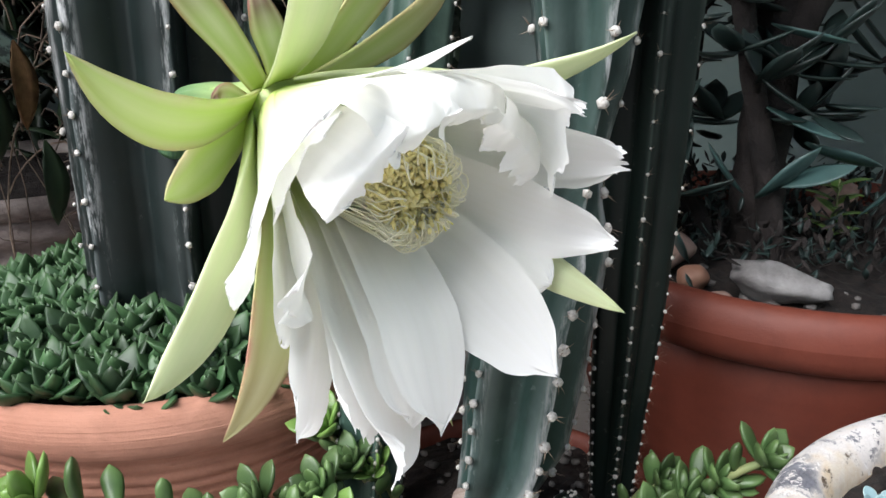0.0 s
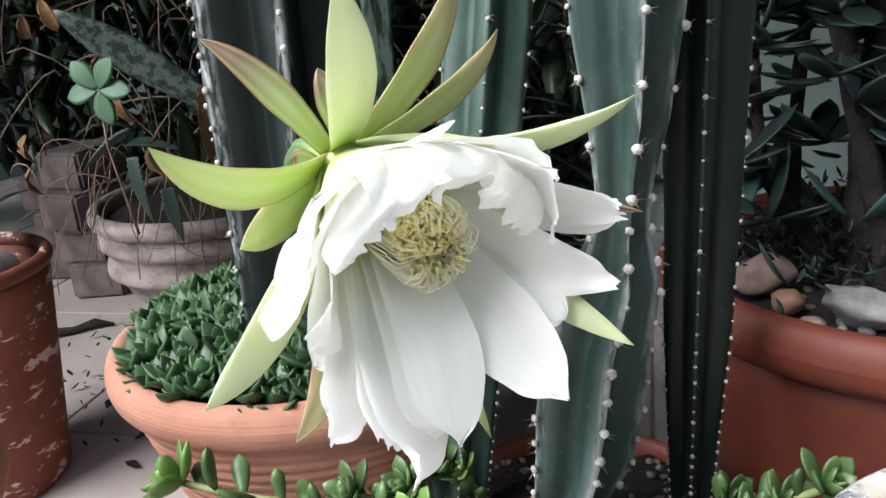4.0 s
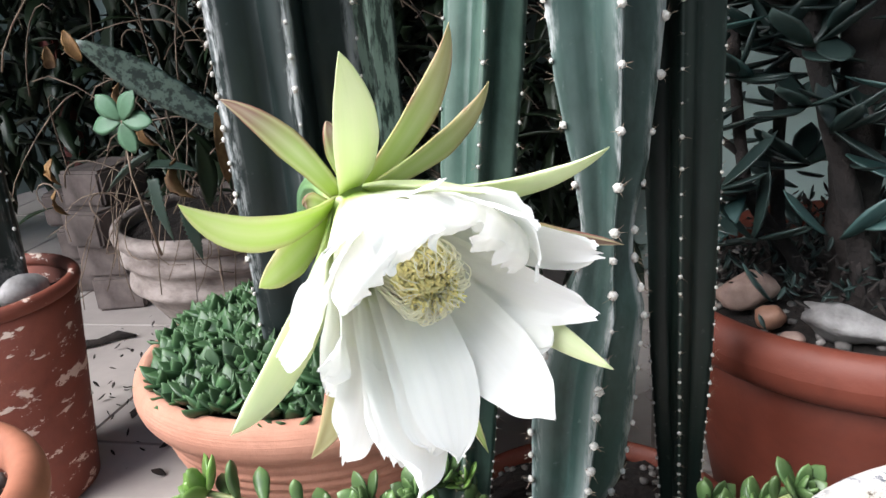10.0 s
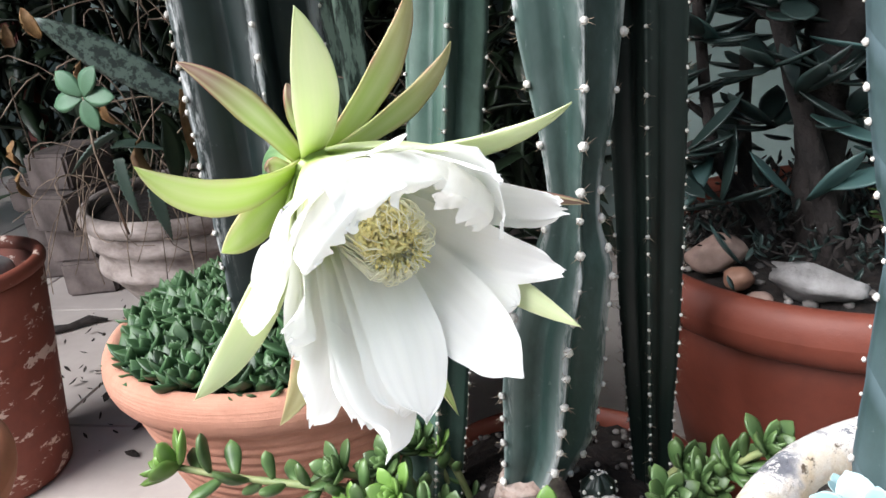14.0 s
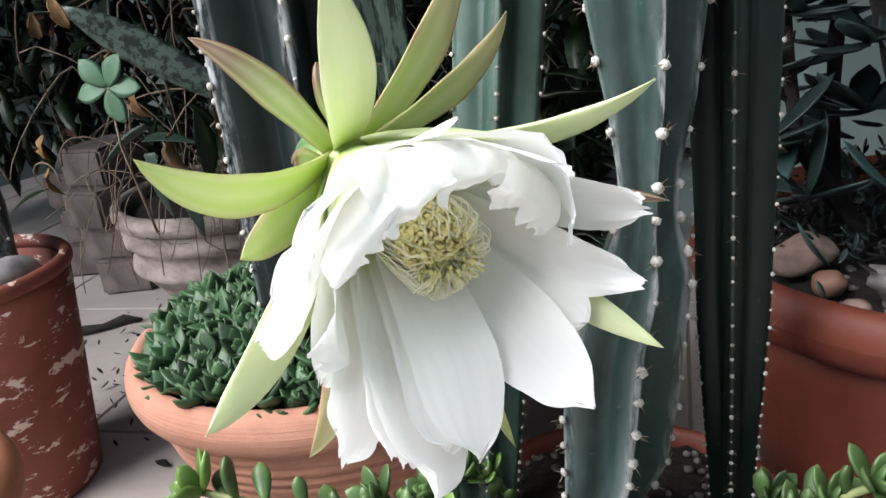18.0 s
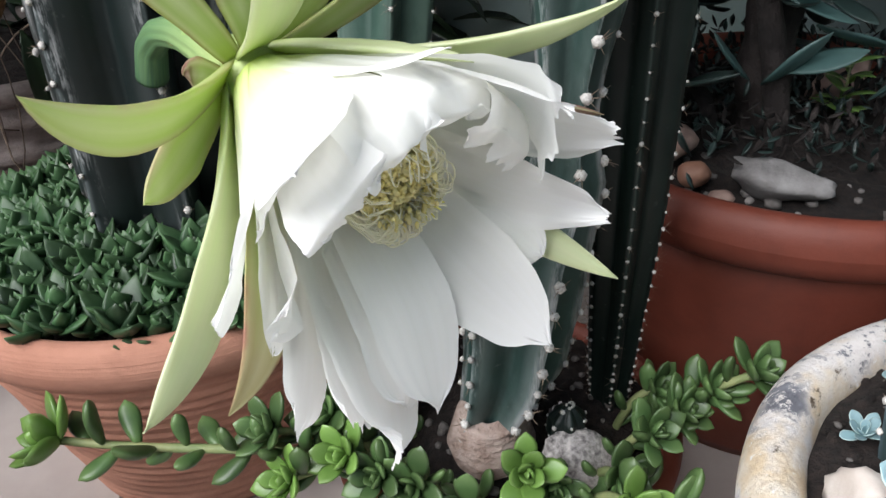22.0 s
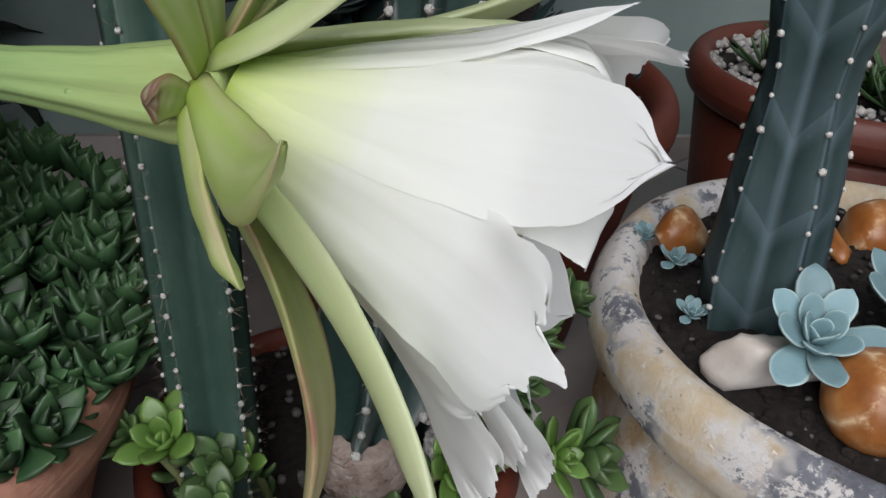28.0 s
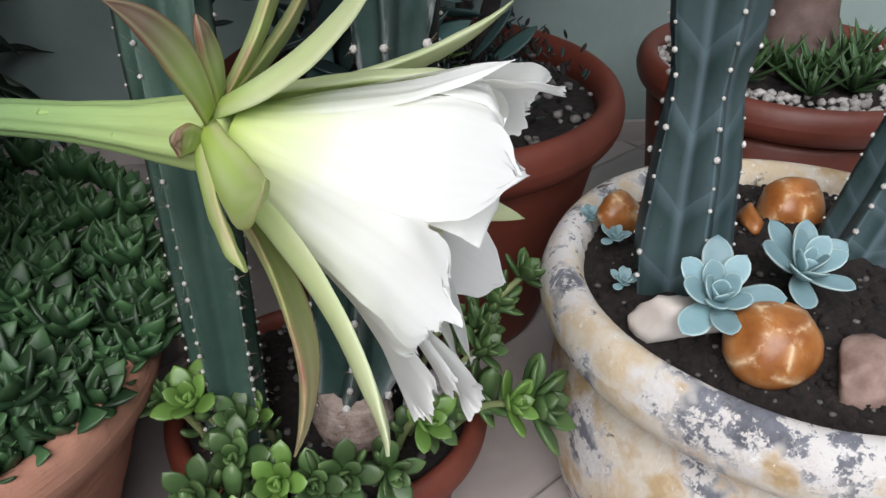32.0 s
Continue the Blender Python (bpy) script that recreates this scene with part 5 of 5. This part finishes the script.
# higher, wider canopy, never in view, added to block light to the back
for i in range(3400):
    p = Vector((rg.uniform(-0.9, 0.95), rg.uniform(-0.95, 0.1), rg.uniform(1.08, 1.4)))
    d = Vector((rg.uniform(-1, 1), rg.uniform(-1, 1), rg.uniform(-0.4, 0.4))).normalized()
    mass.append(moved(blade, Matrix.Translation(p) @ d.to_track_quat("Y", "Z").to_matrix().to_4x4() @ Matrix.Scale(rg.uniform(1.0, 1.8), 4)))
tagged(part("leaves", join(mass), DARK_LEAF, screen, "countless narrow dark leaves, those overhead unseen and added for shade"), kind="stuff")

seedling = thing("seedling", "five-leaflet fresh green seedling catching the light", "plant", (-0.405, 0.63, 0.30))
part("stem", tube([(0, 0.02, -0.06), (0.0, 0.0, 0.03), (0.002, 0, 0.083)], [0.0014, 0.0012, 0.001], 6), DRY, seedling)
for a in (-1.75, -0.6, 0.55, 1.6, 2.9):
    d = Vector((math.sin(a), -0.15, 0.9 * math.cos(a))).normalized()
    z_ = Vector((0.1, -1, 0.35))
    x_ = d.cross(z_).normalized()
    z_ = x_.cross(d).normalized()
    part("leaflet", leaf(0.034, 0.020, 0.0008, -0.3, 0.15, 8, 6, 0.55, 0.15), FRESH_LEAF, seedling, at=Matrix.Translation((0.002, 0, 0.083)) @ Matrix((x_, d, z_)).transposed().to_4x4())
for i, (x, y, z, mtl, nm) in enumerate(((-0.40, 0.80, 0.30, DRY_LEAF, "dry ochre leaf hanging from the shrub"), (-0.43, 0.80, 0.27, DARK_LEAF, "long serrated dark leaf hanging down"), (-0.375, 0.78, 0.21, DARK_LEAF, "long serrated dark leaf hanging down"))):
    ob = part("hanging_leaf", leaf(0.085, 0.026, 0.001, -0.35, 0.5, 10, 6, 0.45, 0.1), mtl, at=Matrix.Translation((x, y, z + 0.06)) @ Vector((0.15, -0.1, -1)).to_track_quat("Y", "Z").to_matrix().to_4x4())
    tagged(ob, nm, "leaf")


def serrated_leaf(length, width, curl):
    V, F, UV = leaf(length, width, 0.0035, curl, 0.35, 27, 8, 0.25, 0.9, 1.1)
    V = [(v[0] * (1.0 if (i // 8) % 2 else 0.74), v[1], v[2]) for i, v in enumerate(V)]
    return V, F, UV


def hung(name, label, geo, material, at, way, spin=0.0):
    ob = part(name, geo, material, at=Matrix.Translation(at) @ Vector(way).to_track_quat("Y", "Z").to_matrix().to_4x4() @ Matrix.Rotation(spin, 4, "Y"))
    return tagged(ob, label, "leaf")


ALOE = make_leaf("grey_green_serrated_leaf", (0.035, 0.065, 0.045), (0.045, 0.08, 0.06), (0.05, 0.085, 0.06), 0.5, 0.1, 0.03)
for at, way, ln in (((-0.497, 0.80, 0.285), (0.08, -0.2, -1), 0.085), ((-0.50, 0.80, 0.30), (1, -0.2, 0.12), 0.075), ((-0.49, 0.80, 0.315), (-1, -0.1, -0.35), 0.085), ((-0.455, 0.79, 0.25), (0.2, -0.2, -1), 0.07)):
    hung("serrated_leaf", "grey-green serrated leaf hanging over the urn", serrated_leaf(ln, 0.020, -0.5), ALOE, at, way, 0.4)
rs = random.Random(23)
for at, ln in (((-0.575, 0.80, 0.465), 0.04), ((-0.595, 0.79, 0.45), 0.035), ((-0.635, 0.80, 0.315), 0.04), ((-0.640, 0.80, 0.275), 0.038), ((-0.462, 0.80, 0.31), 0.06), ((-0.50, 0.80, 0.36), 0.045), ((-0.53, 0.82, 0.40), 0.035)):
    geo = leaf(ln, ln * 0.42, 0.0010, rs.uniform(-1.6, -0.6), 0.8, 9, 8, 0.5, 0.15)
    geo = ([Vector(v) + Vector((0, 0, 0.004 * noise.noise(Vector(v) * 110))) for v in geo[0]], *geo[1:])
    hung("dry_leaf", "crumpled dry brown leaf caught in the tendrils", geo, DRY_LEAF, at, (rs.uniform(-0.5, 0.5), -0.2, -1), rs.uniform(-1, 1))
weed = thing("weed", "small fresh green weed growing in the red pot", "plant", (0.292, 0.600, 0.226))
for i in range(14):
    a = i * 2.4
    h = 0.008 + 0.003 * i
    d = Vector((math.cos(a), math.sin(a), 0.5)).normalized()
    part("leaf", leaf(0.024, 0.009, 0.001, -0.4, 0.2, 7, 6, 0.5, 0.2), SEDUM_LIGHT, weed, at=Matrix.Translation((0, 0, h)) @ d.to_track_quat("Y", "Z").to_matrix().to_4x4())
part("stem", tube([(0, 0, -0.01), (0.001, 0, 0.02), (0, 0, 0.052)], [0.0012, 0.001, 0.0007], 6), STEM, weed)


def slab(name, label, at, size, turn, material, category="block"):
    bm = bmesh.new()
    bmesh.ops.create_cube(bm, size=1)
    for v in bm.verts:
        v.co = Vector((v.co.x * size[0], v.co.y * size[1], v.co.z * size[2]))
    bmesh.ops.bevel(bm, geom=bm.edges, offset=min(size) * 0.08, segments=2, affect="EDGES")
    me = bpy.data.meshes.new("mesh")
    bm.to_mesh(me)
    bm.free()
    ob = part(name, me, material, at=Matrix.Translation((at[0], at[1], at[2] + size[2] / 2)) @ Matrix.Rotation(turn, 4, "Z"))
    return tagged(ob, label, category)


PALE = simple("pale_dusty_brick", (0.07, 0.054, 0.05), (0.18, 0.145, 0.135), 20, 0.9, 0.5, 80, 0.002, vary=0.2)
RED = simple("faded_red_plastic", (0.12, 0.022, 0.018), (0.19, 0.04, 0.03), 20, 0.6, 0.1)
rs = random.Random(17)
for x, y, rows in ((-0.80, 1.10, 4), (-0.93, 1.20, 3)):
    for row in range(rows):
        slab("brick", "pale dusty pinkish brick in a loose stack behind the urn", (x + rs.uniform(-0.015, 0.015), y + rs.uniform(-0.02, 0.02), row * 0.0602), (0.085, 0.11, 0.06), rs.uniform(-0.25, 0.25), PALE)["group"] = "stacked bricks"
slab("post", "faded red post half hidden at the back", (-0.98, 1.28, 0.0), (0.03, 0.03, 0.44), 0.1, RED, "post")


def gravel(name, label, centre, r_in, r_out, z, count, size, material, seed, dome=0.0):
    rs = random.Random(seed)
    geos = []
    shapes = [stone_geo(1, 0.8, 0.7, seed + k, 0.3, 1) for k in range(4)]
    for i in range(count):
        a, r = rs.uniform(0, 2 * math.pi), math.sqrt(rs.uniform(r_in ** 2, r_out ** 2))
        zz = z + dome * (1 - (r / r_out) ** 2)
        m = Matrix.Translation((r * math.cos(a), r * math.sin(a), zz)) @ Matrix.Rotation(rs.uniform(0, 6), 4, "Z") @ Matrix.Scale(size * rs.uniform(0.5, 1.4), 4)
        geos.append(moved(rs.choice(shapes), m))
    ob = part(name, join(geos), material, at=Matrix.Translation(centre))
    return tagged(ob, label, "gravel", kind="stuff")


PALE_GRAVEL = simple("pale_gravel", (0.15, 0.135, 0.125), (0.50, 0.48, 0.455), 120, 0.9, 0.4)
gravel("gravel", "white gravel on the soil of the brown pot", PD, 0.085, 0.132, 0.225, 420, 0.0050, PALE_GRAVEL, 101)
gravel("gravel", "coarse grey gravel filling the front pot", PF, 0, 0.096, 0.2, 320, 0.0075, GRIT, 102)
gravel("gravel", "pale grit scattered on the soil of the cactus pot", PM, 0, 0.096, 0.103, 110, 0.0032, GRIT, 103, 0.03)
gravel("gravel", "small pale grit on the soil of the painted bowl", BW, 0, 0.147, 0.185, 260, 0.0022, GRIT, 104, 0.023)
gravel("soil_crumbs", "dark crumbs of potting soil in the painted bowl", BW, 0, 0.150, 0.1835, 700, 0.0042, SOIL, 114, 0.023)
gravel("gravel", "grit and small stones on the soil of the red pot", PR, 0.09, 0.164, 0.219, 160, 0.0045, GRIT, 105)
gravel("gravel", "grit around the cactus in the flaked pot", PA, 0, 0.09, 0.212, 90, 0.005, GRIT, 106)

# corky swollen foot of the blue-green cactus
CORK = simple("pinkish_flaking_cork", (0.20, 0.13, 0.10), (0.52, 0.42, 0.37), 55, 0.95, 1.0, 90, 0.004)
layers = [(0.012, -0.004)]
for k in range(9):
    r = 0.0255 - 0.0011 * abs(k - 3)
    layers += [(r, k * 0.0036), (r + 0.0016, k * 0.0036 + 0.0012), (r - 0.0012, k * 0.0036 + 0.0030)]
part("corky_foot", lathe(layers + [(0.012, 0.034)], 40, 0.10, 3), CORK, blue_cactus, "swollen flaking pinkish cork at the foot", at=Matrix.Translation((0.004, -0.002, -0.006)))

# spiky succulents in the brown pot
SPIKY = make_leaf("spiky_green_leaf", (0.028, 0.058, 0.02), (0.03, 0.07, 0.022), (0.06, 0.12, 0.04), 0.4, 0.3)
for i, (x, y, sz) in enumerate(((-0.05, -0.03, 0.045), (0.0, -0.07, 0.05), (0.03, -0.04, 0.055), (-0.04, 0.04, 0.05), (0.07, -0.04, 0.05), (0.0, 0.06, 0.05), (-0.085, 0.005, 0.045), (-0.07, -0.055, 0.04), (-0.03, -0.075, 0.045), (-0.035, 0.0, 0.05), (-0.075, 0.05, 0.05), (0.04, -0.09, 0.045), (-0.02, -0.035, 0.05))):
    t = thing("spiky_succulent", "small spiky green succulent rosette in white gravel", "succulent", (PD[0] + x, PD[1] + y, 0.228), "spiky succulents")
    for g, m in rosette(16, sz, sz * 0.17, sz * 0.07, 0.3, (0.25, 1.35), random.Random(300 + i), 0.3, 0.3, 0.8, 6, 6):
        part("leaf", g, SPIKY, t, at=m)

# ground cover below the jade tree
cover = thing("ground_cover", "small dark leafy seedlings and litter under the jade tree", "plant", (PR[0], PR[1], 0.222))
rs = random.Random(55)
bits = []
small = leaf(0.012, 0.005, 0.0010, 0.4, 0.2, 5, 5, 0.55, 0.25)
for i in range(1500):
    a, r = rs.uniform(0, 2 * math.pi), 0.155 * math.sqrt(rs.random())
    if r > 0.1 and math.sin(a) < -0.3 and rs.random() < 0.8:
        continue
    d = Vector((rs.uniform(-1, 1), rs.uniform(-1, 1), rs.uniform(-0.1, 1.0))).normalized()
    bits.append(moved(small, Matrix.Translation((r * math.cos(a), r * math.sin(a), rs.uniform(0, 0.035))) @ d.to_track_quat("Y", "Z").to_matrix().to_4x4()))
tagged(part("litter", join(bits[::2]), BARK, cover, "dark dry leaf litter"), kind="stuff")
tagged(part("leaves", join(bits[1::2]), JADE, cover), kind="stuff")

# litter on the floor
twig = part("twig", tube([(-0.775, 0.90, 0.005), (-0.757, 0.908, 0.009), (-0.735, 0.922, 0.007), (-0.715, 0.945, 0.009), (-0.69, 0.952, 0.005)], [0.003, 0.007, 0.005, 0.007, 0.002], 8), BARK)
tagged(twig, "dry dark twig lying on the tiles", "twig")
for i, (x, y) in enumerate(((-0.545, 0.72), (-0.43, 0.61), (-0.60, 0.80), (-0.47, 0.66))):
    ob = part("dry_leaf", leaf(0.018, 0.012, 0.0006, 0.8, 0.5, 6, 6, 0.5, 0.1), BARK, at=Matrix.Translation((x, y, 0.002)) @ Matrix.Rotation(i * 1.7, 4, "Z"))
    tagged(ob, "curled brown dry leaf on the floor tiles", "leaf")

# pale caudex tree in the brown pot
CAUDEX = simple("pinkish_smooth_bark", (0.07, 0.042, 0.036), (0.16, 0.105, 0.092), 30, 0.75, 0.5, 70, 0.003)
t = thing("caudex_tree", "thick pinkish-brown swollen trunk rising from the brown pot", "plant", (PD[0] + 0.03, PD[1] + 0.02, 0.215))
part("trunk", tube([(0, 0, 0), (0, 0, 0.02), (0.004, 0, 0.06), (0.0, 0, 0.12), (0.0, 0.01, 0.3)], [0.052, 0.046, 0.036, 0.030, 0.026], 18), CAUDEX, t)
for i in range(4):
    a = i * 1.6 + 3.4
    part("root", tube([(0.02 * math.cos(a), 0.02 * math.sin(a), 0.03), (0.05 * math.cos(a), 0.05 * math.sin(a), 0.012), (0.08 * math.cos(a), 0.08 * math.sin(a), 0.004)], [0.016, 0.011, 0.004], 8), CAUDEX, t)

# crown of the jade tree, above the trunks: unseen, added to shade pot and soil
rs = random.Random(91)
crown = []
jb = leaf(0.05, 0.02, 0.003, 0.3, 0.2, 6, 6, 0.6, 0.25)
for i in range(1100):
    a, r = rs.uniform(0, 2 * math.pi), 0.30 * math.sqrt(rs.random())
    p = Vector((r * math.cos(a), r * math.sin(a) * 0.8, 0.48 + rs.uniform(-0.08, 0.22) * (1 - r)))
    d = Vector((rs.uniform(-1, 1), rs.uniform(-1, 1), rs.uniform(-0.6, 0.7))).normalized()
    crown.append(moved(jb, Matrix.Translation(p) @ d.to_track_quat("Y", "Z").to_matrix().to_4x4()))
tagged(part("crown", join(crown), JADE, jade, "dense crown of fleshy leaves out of view, added to shade the pot below"), kind="stuff")

# ---------- debris round the urn ----------
rs = random.Random(91)
chaff = []
shred = leaf(0.022, 0.009, 0.0006, 0.9, 0.5, 4, 4, 0.5, 0.2)
for i in range(520):
    p = Vector((rs.gauss(-0.44, 0.12), rs.gauss(0.86, 0.09), 0.003 + rs.random() * 0.006))
    if (p - Vector((PL[0], PL[1], p.z))).length < 0.15:
        continue
    d = Vector((rs.uniform(-1, 1), rs.uniform(-1, 1), rs.uniform(-0.05, 0.25))).normalized()
    chaff.append(moved(shred, Matrix.Translation(p) @ d.to_track_quat("Y", "Z").to_matrix().to_4x4() @ Matrix.Scale(rs.uniform(0.2, 0.7), 4)))
tagged(part("leaf_litter", join(chaff), BARK), "dark dry leaf litter scattered on the tiles by the urn", "litter", kind="stuff")
strand = thing("dry_vine", "dry brown strands hanging over the rim of the old urn", "vine", (PB[0], PB[1], 0.19))
for i in range(36):
    a = rs.uniform(math.pi * 1.05, math.pi * 1.95)
    o = Vector((math.cos(a), math.sin(a), 0))
    p0 = o * 0.12 + Vector((0, 0, rs.uniform(0.0, 0.10)))
    p3 = o * rs.uniform(0.19, 0.23) + Vector((rs.uniform(-0.06, 0.06), 0, rs.uniform(-0.11, 0.0)))
    part("strand", tube(bezier(p0, p0 + o * 0.05 + Vector((0, 0, 0.05)), o * 0.215 + Vector((rs.uniform(-0.09, 0.09), 0, rs.uniform(-0.05, 0.06))), p3, 10), [0.0007] * 10, 4), DRY, strand)

# ---------- floor tiles ----------
S = 0.33
tile_me = mesh_of([(0.0015, 0.0015, -0.006), (S - 0.0015, 0.0015, -0.006), (S - 0.0015, S - 0.0015, -0.006), (0.0015, S - 0.0015, -0.006),
                   (0.0025, 0.0025, 0), (S - 0.0025, 0.0025, 0), (S - 0.0025, S - 0.0025, 0), (0.0025, S - 0.0025, 0)],
                  [(4, 5, 6, 7), (0, 1, 5, 4), (1, 2, 6, 5), (2, 3, 7, 6), (3, 0, 4, 7)], smooth=False)
tile_me.materials.append(TILE)
for i in range(-7, 6):
    for j in range(-4, 9):
        part("tile", tile_me, None, floor, at=Matrix.Translation((i * S + 0.08, j * S + 0.01, 0)))
